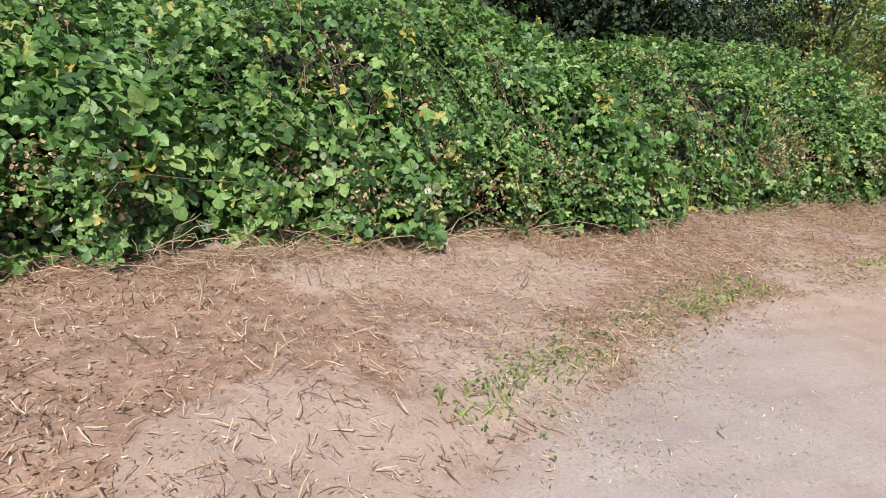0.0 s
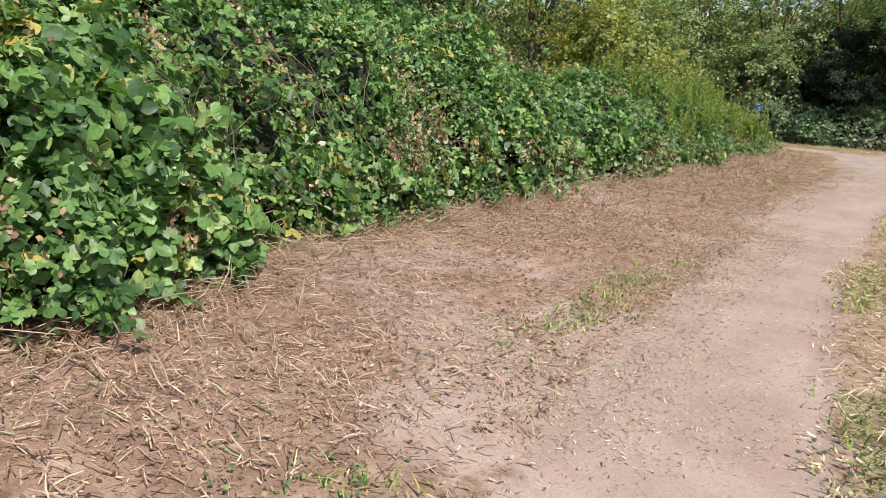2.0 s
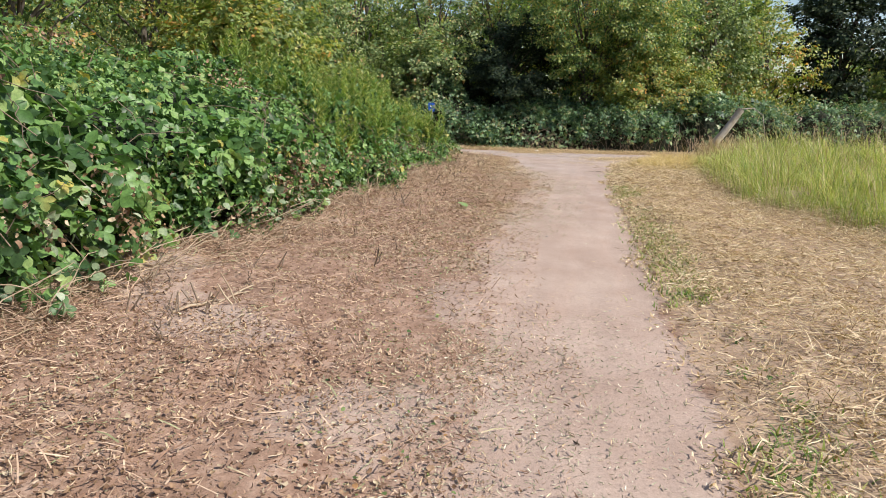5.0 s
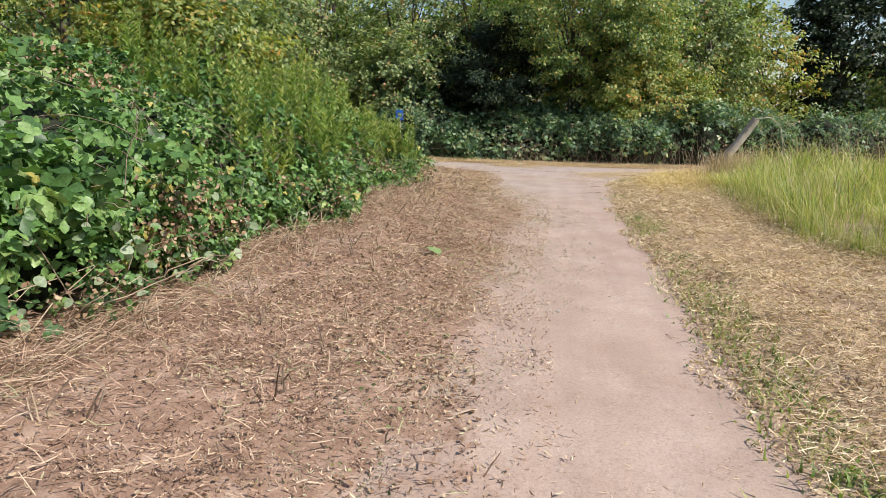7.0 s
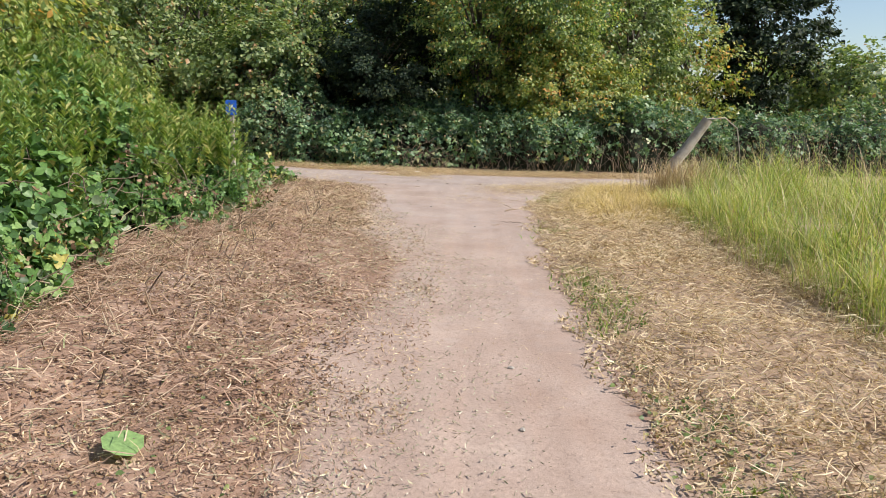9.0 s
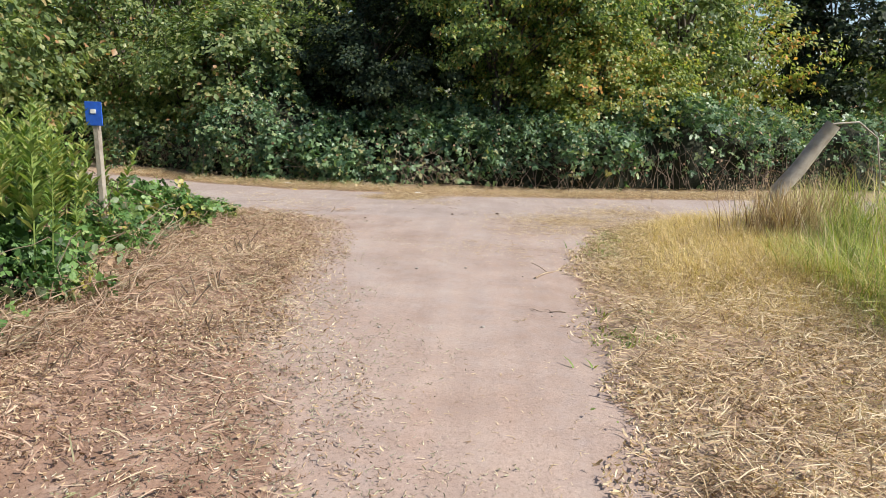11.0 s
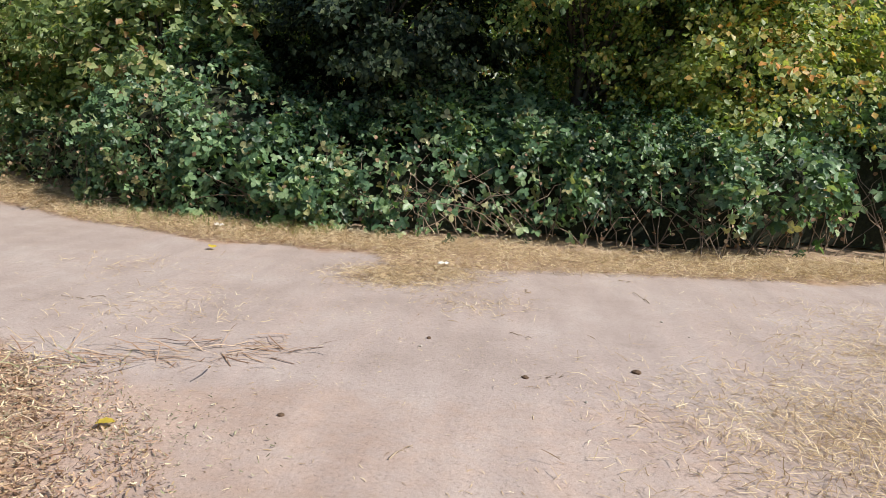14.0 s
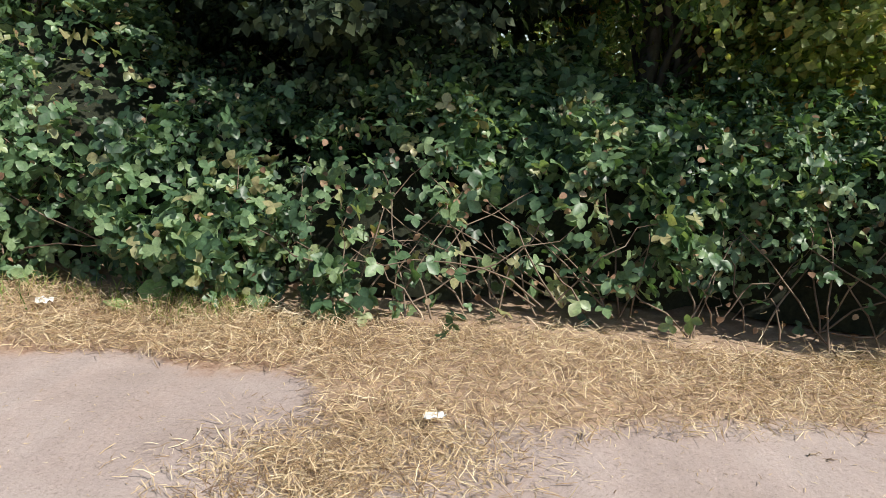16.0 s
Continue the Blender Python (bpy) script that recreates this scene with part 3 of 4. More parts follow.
def hedge_bush(s0, s1, seed, label):
    r = np.random.default_rng(seed)
    bush = thing("hedge_bramble", label, "bramble", "bramble hedge across the track")
    # dark sheet behind the hedge leaves: the shade between them, put into colour
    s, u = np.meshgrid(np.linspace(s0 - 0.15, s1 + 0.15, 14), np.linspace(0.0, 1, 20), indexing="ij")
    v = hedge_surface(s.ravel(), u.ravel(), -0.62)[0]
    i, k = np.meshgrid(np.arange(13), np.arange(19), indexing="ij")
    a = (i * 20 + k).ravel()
    part("shade_sheet", mesh_np("shade_sheet", v, np.stack([a, a + 20, a + 21, a + 1], -1), M_GAP_SHADE), bush, "near-black sheet that paints the shade inside the bush")
    length = s1 - s0
    n = int((1750 if abs(np.interp((s0 + s1) / 2, HB_D, HB[:, 0])) < 7 else 800) * length)
    s, u = r.uniform(s0 - 0.1, s1 + 0.1, n), r.beta(1.05, 1.0, n)
    depth = -np.abs(r.normal(0, 0.2, n)) + 0.06 + (r.random(n) < 0.08) * r.uniform(0, 0.22, n)
    pos, nrm = hedge_surface(s, u, depth)
    gap = wave(1.5 * pos[:, 0], 1.5 * pos[:, 1], 1.5 * pos[:, 2], 51) < -0.15
    right = np.clip((pos[:, 0] - 0.2) / 0.8, 0, 1)
    keep = (~gap | (r.random(n) < 0.12) | (depth < -0.28)) & (r.random(n) < np.clip(0.3 + 5 * (u - 0.16 * right), 0.02, 1))
    pos, nrm = pos[keep], nrm[keep]
    extra_p, extra_n = [], []
    for _ in range(int(9 * length)):
        a, na = hedge_surface(np.array([r.uniform(s0, s1)]), np.array([r.uniform(0.15, 1)]), np.array([-0.05]))
        away = unit(na[0] + r.normal(0, 0.7, 3) + np.array([0, 0, 0.3]))
        line = cane_line(a[0], a[0] + away * r.uniform(0.2, 0.5), 0.06, r, 7)
        w = r.integers(1, 7, 9)
        extra_p.append(line[w] + r.normal(0, 0.04, (9, 3)))
        extra_n.append(np.tile(na[0], (9, 1)))
    pos, nrm = np.concatenate([pos] + extra_p), np.concatenate([nrm] + extra_n)
    big = 1.0 + 0.35 * wave(0.9 * pos[:, 0], 0.9 * pos[:, 1], 0.9 * pos[:, 2], 53)
    v, f = leaf_arrays(TREFOIL if abs(np.mean(pos[:, 0])) < 4.5 else FAR_TREFOIL, pos, nrm, r.uniform(0.06, 0.14, len(pos)) * big, r, 0.45, 0.7)
    tagged(part("leaves", mesh_np("leaves", v, f, M_HEDGE), bush), kind="stuff")
    n = int(90 * length)
    pos, nrm = hedge_surface(r.uniform(s0, s1, n), r.uniform(0.08, 1, n) ** 1.3, r.normal(0.0, 0.07, n))
    v, f = leaf_arrays(LEAFLET, pos, nrm, r.uniform(0.03, 0.065, n), r, 0.0, 0.9)
    tagged(part("withered_leaves", mesh_np("withered_leaves", v, f, M_DEADLEAF), bush, "shrivelled brown leaves"), kind="stuff")
    lines, radii = [], []
    for _ in range(int(15 * length)):
        sa = r.uniform(s0, s1)
        a, _n = hedge_surface(np.array([sa]), np.array([r.uniform(0.0, 0.05)]), np.array([r.uniform(-0.3, 0.05)]))
        b, _n = hedge_surface(np.array([sa + r.normal(0, 0.6)]), np.array([r.uniform(0.1, 0.5)]), np.array([r.uniform(-0.15, 0.06)]))
        lines.append(cane_line(a[0], b[0], r.uniform(0.0, 0.15), r, 7))
        radii.append((0.007, 0.003))
    v, f = tubes(lines, radii, 4)
    tagged(part("cane_tangle", mesh_np("cane_tangle", v, f, M_CANE), bush), kind="stuff")
    return bush


cuts = np.linspace(0.0, HB_D[-1], 19)
for q, (s0, s1) in enumerate(zip(cuts[:-1], cuts[1:])):
    hedge_bush(s0, s1, 300 + q, "dark green bramble hedge bush with bare stems below")


# ---- trees ----
def tree(name, x, y, height, radius, material, seed, label, low=0.25, leaf=0.11, count=9000, shape=HAWLEAF, stems=1, squash=1.0, category="tree"):
    r = np.random.default_rng(seed)
    z0 = float(land(x, y))
    t = thing(name, label, category)
    lines, radii = [], []
    tops = []
    for k in range(stems):
        a = np.array([x + r.normal(0, 0.25) * (stems > 1), y + r.normal(0, 0.25) * (stems > 1), z0 - 0.1])
        b = np.array([x + r.normal(0, radius * 0.3), y + r.normal(0, radius * 0.3), z0 + height * 0.86])
        w = np.linspace(0, 1, 9)[:, None]
        p = a + (b - a) * w + r.normal(0, 0.06, (9, 3)) * w
        lines.append(p)
        radii.append((0.022 * height / stems**0.5, 0.012))
        tops.append(p)
    v, f = tubes(lines, radii, 8)
    part("trunk", mesh_np("trunk", v, f, M_BARK), t)
    # boughs near the crown's skin, each on a limb of its own and split into sprays
    m, sprays = 46, 11
    dirs = unit(r.normal(0, 1, (m, 3)))
    reach = r.uniform(0.3, 1.0, m) ** 0.5
    mid = np.array([x, y, z0 + height * (low + 1) / 2])
    half = np.array([radius, radius, height * (1 - low) / 2 * squash])
    centre = mid + dirs * half * reach[:, None] * r.uniform(0.85, 1.15, (m, 1))
    for c in centre:
        p = tops[r.integers(len(tops))]
        j = p[int(np.clip((c[2] - z0) / height * 8 * 0.75, 1, 7))]
        v, f = tubes([cane_line(j, c, 0.12, r, 6)], [(0.006 * height, 0.005)], 5)
        part("limb", mesh_np("limb", v, f, M_BARK), t)
    out = unit(centre - mid) * np.array([1, 1, 0.5])
    tips = np.repeat(centre, sprays, 0) + r.normal(0, 1, (m * sprays, 3)) * radius * np.array([0.22, 0.22, 0.16]) + np.repeat(out, sprays, 0) * r.uniform(-0.1, 0.25, (m * sprays, 1)) * radius
    per = max(1, count // (m * sprays))
    wide = radius * r.uniform(0.03, 0.08, m * sprays)
    droop = np.repeat(np.repeat(out, sprays, 0), per, 0) * r.normal(0, 1, (m * sprays * per, 1)) * np.repeat(wide, per)[:, None] * 1.3
    pos = np.repeat(tips, per, 0) + r.normal(0, 1, (m * sprays * per, 3)) * np.repeat(wide, per)[:, None] * np.array([1, 1, 0.6]) + droop
    pos[:, 2] = np.maximum(pos[:, 2], z0 + 0.15)
    nrm = unit(pos - mid)
    v, f = leaf_arrays(shape, pos, nrm, r.uniform(0.7, 1.3, len(pos)) * leaf, r, 0.6, 0.5)
    tagged(part("crown", mesh_np("crown", v, f, material), t), kind="stuff")
    return t


HAW_LABEL = "dense hawthorn tree overhanging the bramble hedge, dark as in shade"
tree("hawthorn_tree", 0.8, 20.2, 7.2, 2.45, M_HAW, 501, HAW_LABEL, 0.33, 0.085, 60000, stems=3)
tree("hawthorn_tree", 2.9, 20.6, 3.9, 1.9, M_GOLD, 502, "hawthorn tree with yellowing orange-tinged leaves", 0.1, 0.09, 34000, stems=2)
# near-black leaves here paint the shaded hollow under the hawthorn's overhang
tree("hawthorn_tree", -2.0, 20.3, 4.4, 1.9, M_EVERGREEN_SHADE, 503, HAW_LABEL, 0.12, 0.10, 44000, stems=2)
tree("shrub_tree", 4.9, 23.3, 7.2, 2.3, M_OLIVE, 504, "bushy tree with sunlit yellow-green leaves", 0.1, 0.12, 26000, stems=2)
tree("shrub_tree", 7.6, 25.5, 5.6, 2.1, M_GOLD, 505, "yellow-green bushy tree behind the hedge", 0.05, 0.13, 16000, stems=2)
tree("dark_tree", 11.7, 28.5, 8.0, 2.3, M_EVERGREEN_SHADE, 506, "tall dark evergreen tree behind the hedge", 0.03, 0.17, 26000)
tree("shrub_tree", 15.5, 28.0, 4.8, 2.6, M_OLIVE, 507, "olive-green bushy tree behind the hedge", 0.05, 0.17, 12000, stems=2)
tree("shrub_tree", 19.5, 27.0, 4.2, 2.6, M_OLIVE, 508, "olive-green bushy tree behind the hedge", 0.05, 0.17, 10000, stems=2)
# five near-black crowns at the left hold the shade under trees in their colour
for q, (x, y, h, rad, m) in enumerate(((2.3, 24.6, 7.6, 2.5, M_OLIVE), (-9.4, 27.0, 9.0, 3.0, M_HAW), (-2.8, 26.4, 8.6, 2.8, M_HAW), (-6.2, 25.6, 8.0, 2.7, M_OLIVE), (-5.4, 20.4, 4.0, 1.9, M_OLIVE), (-7.8, 21.9, 4.4, 2.1, M_OLIVE), (-10.2, 23.5, 7.8, 2.5, M_OLIVE), (-13.2, 25.0, 6.6, 2.6, M_HAW), (-8.9, 14.0, 4.4, 1.9, M_OLIVE), (-11.5, 16.5, 7.6, 2.3, M_OLIVE), (-8.0, 10.4, 4.0, 1.7, M_GOLD), (-11.6, 11.5, 8.0, 2.7, M_OLIVE), (-11.5, 7.0, 8.0, 2.8, M_HAW), (-12.0, 2.0, 8.5, 2.9, M_EVERGREEN_SHADE), (-12.0, -3.0, 8.0, 2.8, M_EVERGREEN_SHADE), (-16.5, 20.0, 7.0, 3.0, M_HAW), (-9.2, -3.0, 7.0, 2.0, M_EVERGREEN_SHADE), (-8.6, -5.6, 6.4, 1.9, M_EVERGREEN_SHADE), (-7.8, -8.2, 6.0, 1.8, M_EVERGREEN_SHADE))):
    tree("shrub_tree", x, y, h, rad, m, 520 + q, "bushy tree with olive, yellowing or shade-dark leaves" if m is not M_HAW else "dark bushy tree in the wood's edge", 0.04, 0.13, 17000, stems=2)


def far_wood():
    """A belt of leafy masses behind everything."""
    r = np.random.default_rng(77)
    pos = []
    for x0, y0, x1, y1, hh in ((-26, 31, 9.0, 33, 8.5), (-26, 31, -24, -20, 8.5), (-22, -20, -6, -24, 7), (15, 36, 40, 30, 4.6)):
        n = int(math.hypot(x1 - x0, y1 - y0) * 480)
        t = r.random(n)
        d = r.normal(0, 1.3, n)
        top = hh * (0.8 + 0.2 * wave(0.5 * (x0 + t * (x1 - x0)), 0.5 * (y0 + t * (y1 - y0)), 0 * t, 61))
        pos.append(np.stack([x0 + t * (x1 - x0) + d, y0 + t * (y1 - y0) + d, -0.4 + top * r.random(n) ** 0.8], -1))
    pos = np.concatenate(pos)
    v, f = leaf_arrays(HAWLEAF, pos, np.tile([0.0, -0.6, 0.4], (len(pos), 1)), r.uniform(0.3, 0.6, len(pos)), r, 0.5, 0.6)
    tagged(new("far_wood", mesh_np("far_wood", v, f, M_HAW)), "distant dark green belt of woodland", "woodland", kind="stuff")


far_wood()


# ---- long grass on the outer verge ----
def blades(name, x, y, height, width, material, label, category, r, lean=(0.35, 0.9), bias=(0, 0), rise=0.0):
    n = len(x)
    z = ground_z(x, y) - 0.01 + rise
    pos = np.stack([x, y, z], -1)
    vs, fs, base = [], [], 0
    for part_no, bend in enumerate(np.linspace(*lean, 4)):
        pick = np.arange(n) % 4 == part_no
        a = r.uniform(0, 2 * math.pi, pick.sum())
        d = np.stack([np.cos(a) + bias[0], np.sin(a) + bias[1], 0 * a], -1)
        up = np.tile([0.0, 0, 1], (pick.sum(), 1)) + r.normal(0, 0.15, (pick.sum(), 3))
        v, f = scatter(blade(width, bend), pos[pick], frames_from(up, d), height[pick])
        vs.append(v)
        fs.append(f + base)
        base += len(v)
    return tagged(new(name, mesh_np(name, np.concatenate(vs), np.concatenate(fs), material)), label, category, kind="stuff")


def strip(r, n, y0, y1, inner, outer):
    y = r.uniform(y0, y1, n)
    t = r.random(n)
    return inner(y) + t * (outer(y) - inner(y)), y, t


r = np.random.default_rng(81)
tufts = 430
ty = r.uniform(1.0, 14.3, tufts)
tx = line_x(ty, GRASS) + 0.10 + 4.6 * r.random(tufts) ** 1.8
tall = (0.47 + 0.2 * wave(0.9 * tx, 0.9 * ty, 0 * tx, 82)) * r.uniform(0.4, 1.5, tufts)
tall = tall * np.clip(0.5 + 0.6 * (tx - line_x(ty, GRASS)), 0.45, 1.1)
q = r.integers(0, tufts, 42000)
gx, gy = tx[q] + r.normal(0, 0.13, len(q)), ty[q] + r.normal(0, 0.13, len(q))
blades("long_grass", gx, gy, tall[q] * r.uniform(0.45, 1.2, len(q)), 0.0075, M_GRASS, "uncut tall yellow-green grass on the verge", "grass", r, (0.3, 1.1), bias=(-0.45, 0.1))
q = r.integers(0, tufts, 5000)
gx, gy = tx[q] + r.normal(0, 0.16, len(q)), ty[q] + r.normal(0, 0.16, len(q))
blades("grass_seed_stems", gx, gy, tall[q] * r.uniform(0.8, 1.5, len(q)), 0.004, M_STRAW, "dry pale seed stems among the long grass", "grass", r, (0.1, 0.7), bias=(-0.3, 0.1))
gx, gy, gt = strip(r, 25000, 8.3, 13.8, lambda y: line_x(y, PATH_R) + 0.22 + 0.06 * np.sin(3 * y), lambda y: line_x(y, GRASS) + 0.4)
blades("dry_grass", gx, gy, r.uniform(0.1, 0.34, len(gx)) * np.clip(0.4 + 2 * gt, 0.35, 1) * np.interp(gy, (8.3, 9.8), (0.35, 1)), 0.007, M_HAY, "standing dry golden grass by the path corner", "grass", r, (0.4, 1.0), (-0.6, -0.2))


# ---- dry cuttings strewn over the ground ----
def strewn(name, x, y, length, width, material, label, r, flat=0.35, bias=None, lift=0.02):
    n = len(x)
    pos = np.stack([x, y, ground_z(x, y) + np.abs(r.normal(0, lift, n)) + 0.003], -1)
    a = r.uniform(0, 2 * math.pi, n)
    if bias is not None:
        a = np.where(r.random(n) < 0.6, bias + r.normal(0, 0.5, n) + math.pi * (r.random(n) < 0.5), a)
    tip = np.stack([np.cos(a), np.sin(a), r.normal(0, flat * 0.5, n)], -1)
    up = np.stack([r.normal(0, flat, n), r.normal(0, flat, n), np.ones(n)], -1)
    vs, fs, base = [], [], 0
    for k, curl in enumerate((-0.05, 0.01, 0.07)):
        q = np.arange(n) % 3 == k
        v, f = scatter(lying_stalk(width, curl), pos[q], frames_from(up[q], tip[q]), length[q])
        vs.append(v)
        fs.append(f + base)
        base += len(v)
    return tagged(new(name, mesh_np(name, np.concatenate(vs), np.concatenate(fs), material)), label, "cuttings", kind="stuff")


def thin(x, y, scale, seed, low, r, soft=0.35):
    """Keep more where the lumpy field is high: the cuttings lie in heaps and drifts."""
    return r.random(len(x)) < np.clip(low + soft_step(wave(scale * x, scale * y, 0 * x, seed), soft), 0, 1)


r = np.random.default_rng(91)
x, y, t = strip(r, 26000, -15.5, 12.5, lambda y: line_x(y, FOOT) - 0.3, lambda y: line_x(y, FOOT) + 0.45)
k = thin(x, y, 1.1, 90, 0.25, r)
strewn("foot_cuttings", x[k], y[k], r.uniform(0.06, 0.28, k.sum()), 0.010, M_LITTER, "pale dry cuttings heaped along the brambles' foot", r, 0.5, 1.2, 0.06)
x, y, t = strip(r, 72000, -15.5, 13.2, lambda y: line_x(y, FOOT) - 0.35, lambda y: line_x(y, PATH_L) + 0.15)
k = thin(x, y, 1.2, 92, 0.35, r) & (r.random(len(x)) < np.clip(1.25 - t, 0.15, 1) + 0.4 * (y > 3))
strewn("dead_stalks", x[k], y[k], r.uniform(0.03, 0.12, k.sum()), 0.028, M_LITTER, "brown dead stalks strewn over the cut verge", r, 0.55, 0.4, 0.04)
x, y, t = strip(r, 20000, 3.0, 13.4, lambda y: line_x(y, FOOT) - 0.2, lambda y: line_x(y, PATH_L) + 0.25)
k = thin(x, y, 1.0, 93, 0.1 , r) & (r.random(len(x)) < np.clip((y - 1) / 9, 0, 1))
strewn("dry_hay", x[k], y[k], r.uniform(0.05, 0.16, k.sum()), 0.013, M_STRAW, "yellowed hay lying over the verge", r)
x, y, t = strip(r, 190000, -10.0, 13.2, lambda y: line_x(y, PATH_R) - 0.02, lambda y: line_x(y, GRASS) + 0.5)
k = thin(x, y, 1.1, 94, 0.6, r) & (r.random(len(x)) < np.clip(0.25 + t * 4, 0, 1))
strewn("mown_hay", x[k], y[k], r.uniform(0.035, 0.115, k.sum()), 0.022, M_STRAW, "mown straw-coloured grass lying on the verge", r, 0.6, 0.15, 0.06)
x = r.uniform(-8, 8, 110000)
t = r.beta(1.5, 1.2, 110000)
y = along(x, TRACK_F) - 0.12 + t * (along(x, HEDGE) + 0.1 - along(x, TRACK_F))
k = thin(x, y, 1.3, 95, 0.7, r)
strewn("hedge_hay", x[k], y[k], r.uniform(0.03, 0.10, k.sum()), 0.022, M_STRAW, "golden dry grass lying below the hedge", r, 0.5, lift=0.05)
x, y = r.uniform(-4, 4, 52000), r.uniform(-14, 16.5, 52000)
k = (x > line_x(y, PATH_L) - 0.3) & (x < line_x(y, PATH_R) + 0.2) & thin(x, y, 0.9, 96, 0.0, r, 0.9)
k |= (y > 12.5) & (y < along(x, TRACK_F)) & (wave(0.8 * x, 0.8 * y, 0 * x, 97) > 0.25)
strewn("path_cuttings", x[k], y[k], r.uniform(0.008, 0.036, k.sum()), 0.05, M_STRAW, "scattered bits of dry stalk on the path", r, 0.2, lift=0.001)
x, y, t = strip(r, 42000, -15, 13.0, lambda y: line_x(y, FOOT) - 0.3, lambda y: line_x(y, PATH_L) + 0.1)
k = thin(x, y, 1.3, 98, 0.15, r) & (r.random(len(x)) < np.interp(y, (-7, -3), (0.35, 1)))
x, y = x[k], y[k]
pos = np.stack([x, y, ground_z(x, y) + 0.012], -1)
v, f = leaf_arrays(flake(0.36, 0.3), pos, np.tile([0.0, 0, 1], (len(x), 1)), r.uniform(0.012, 0.032, len(x)), r, 1.4, 0.7)
tagged(new("leaf_litter", mesh_np("leaf_litter", v, f, M_DEADLEAF)), "small shrivelled leaves scattered over the verge", "leaf litter", kind="stuff")
for nm, yy0, yy1, side, count in (("verge_greens", -13, 12.5, PATH_R, 11000), ("verge_greens", -12.5, -3, PATH_L, 2600)):
    y = r.uniform(yy0, yy1, count)
    x = line_x(y, side) + r.normal(0.20 if side is PATH_R else -0.25, 0.14, count)
    k = wave(1.4 * x, 1.4 * y, 0 * x, 99) > 0.05
    x, y = x[k], y[k]
    blades(nm, x, y, r.uniform(0.03, 0.09, len(x)), 0.09, M_WEED, "low green weeds along the path's edge", "weeds", r, (0.5, 1.1))


y = np.concatenate([r.uniform(-12.3, -8.5, 5200), r.uniform(-8.5, 4, 1800), r.uniform(-9, 11.5, 9600)])
x = np.concatenate([line_x(y[:7000], PATH_L) - 0.3 + r.normal(0, 0.22, 7000), line_x(y[7000:], PATH_R) + 0.2 + r.normal(0, 0.14, 9600)])
k = (wave(1.3 * x, 1.3 * y, 0 * x, 299) > np.where(np.arange(len(x)) < 5200, 0.12, 0.12)) & (r.random(len(x)) < np.where(np.arange(len(x)) < 7000, 0.32, 0.6))
x, y = x[k], y[k]
v, f = leaf_arrays(LEAFLET, np.stack([x, y, ground_z(x, y) + r.uniform(0.005, 0.05, len(x))], -1), np.tile([0.0, 0, 1], (len(x), 1)), r.uniform(0.011, 0.03, len(x)), r, 0.8, 0.7)
tagged(new("path_weeds", mesh_np("path_weeds", v, f, M_OLIVE)), "low leafy green weeds along the path's edges", "weeds", kind="stuff")
y = r.uniform(12.0, 14.0, 6000)
x = -2.75 - (y - 12.3) * 0.9 - r.gamma(1.3, 0.5, 6000)
k = (y < along(x, TRACK_N) - 0.1)
blades("corner_weeds", x[k], y[k], r.uniform(0.06, 0.24, k.sum()), 0.03, M_WEED, "low green weeds trailing at the track's corner", "weeds", r, (0.6, 1.4))
q = np.flatnonzero(k)[:900]
v, f = leaf_arrays(TREFOIL, np.stack([x[q], y[q], ground_z(x[q], y[q]) + r.uniform(0.02, 0.2, len(q))], -1), np.tile([0.0, 0, 1], (len(q), 1)), r.uniform(0.04, 0.09, len(q)), r, 0.8, 0.6)
tagged(new("corner_leaves", mesh_np("corner_leaves", v, f, M_BRAMBLE)), "low bramble leaves trailing at the track's corner", "weeds", kind="stuff")


n = 1100
x = np.concatenate([r.uniform(-5.5, -0.4, n), r.normal(-2.3, 0.5, n // 2)])
y = along(x, HEDGE) - np.abs(r.normal(0.0, 0.28, len(x)))
k = wave(1.5 * x, 1.5 * y, 0 * x, 97) > -0.05
blades("hedge_foot_weeds", x[k], y[k], r.uniform(0.05, 0.24, k.sum()), 0.022, M_WEED, "green grass and weeds at the hedge's foot", "weeds", r, (0.3, 1.0))
x, y = r.normal(-2.85, 0.25, 140), r.normal(11.0, 0.4, 140)
strewn("pulled_stems", x, y, r.uniform(0.12, 0.34, 140), 0.012, M_STRAW, "pale pulled-up stems heaped at the bank's end", r, 0.35, 0.4, 0.06)


# ---- chaff: the fine broken bits between the stalks ----
def chaff(name, x, y, size, material, label, r, lift=0.014):
    pos = np.stack([x, y, ground_z(x, y) + np.abs(r.normal(0, lift, len(x))) + 0.004], -1)
    a = r.uniform(0, 6.28, len(x))
    up = np.stack([r.normal(0, 0.8, len(x)), r.normal(0, 0.8, len(x)), np.ones(len(x))], -1)
    v, f = scatter(SLIVER, pos, frames_from(up, np.stack([np.cos(a), np.sin(a), 0 * a], -1)), size)
    tagged(new(name, mesh_np(name, v, f, material)), label, "cuttings", kind="stuff")


x, y, t = strip(r, 270000, -15, 13.2, lambda y: line_x(y, FOOT) - 0.2, lambda y: line_x(y, PATH_L) + 0.55)
t = t + 0.16 * wave(2.4 * x, 2.4 * y, 0 * x, 193)
k = thin(x, y, 1.1, 191, 0.3, r) & (r.random(len(x)) < np.clip(3.2 * (1.12 - t), 0.05, 1)) & (r.random(len(x)) < np.interp(y, (-11, -6, -3), (0.45, 0.6, 1)))
pale = r.random(len(x)) < np.clip(0.2 + (y - 2) / 24, 0.12, 0.45)
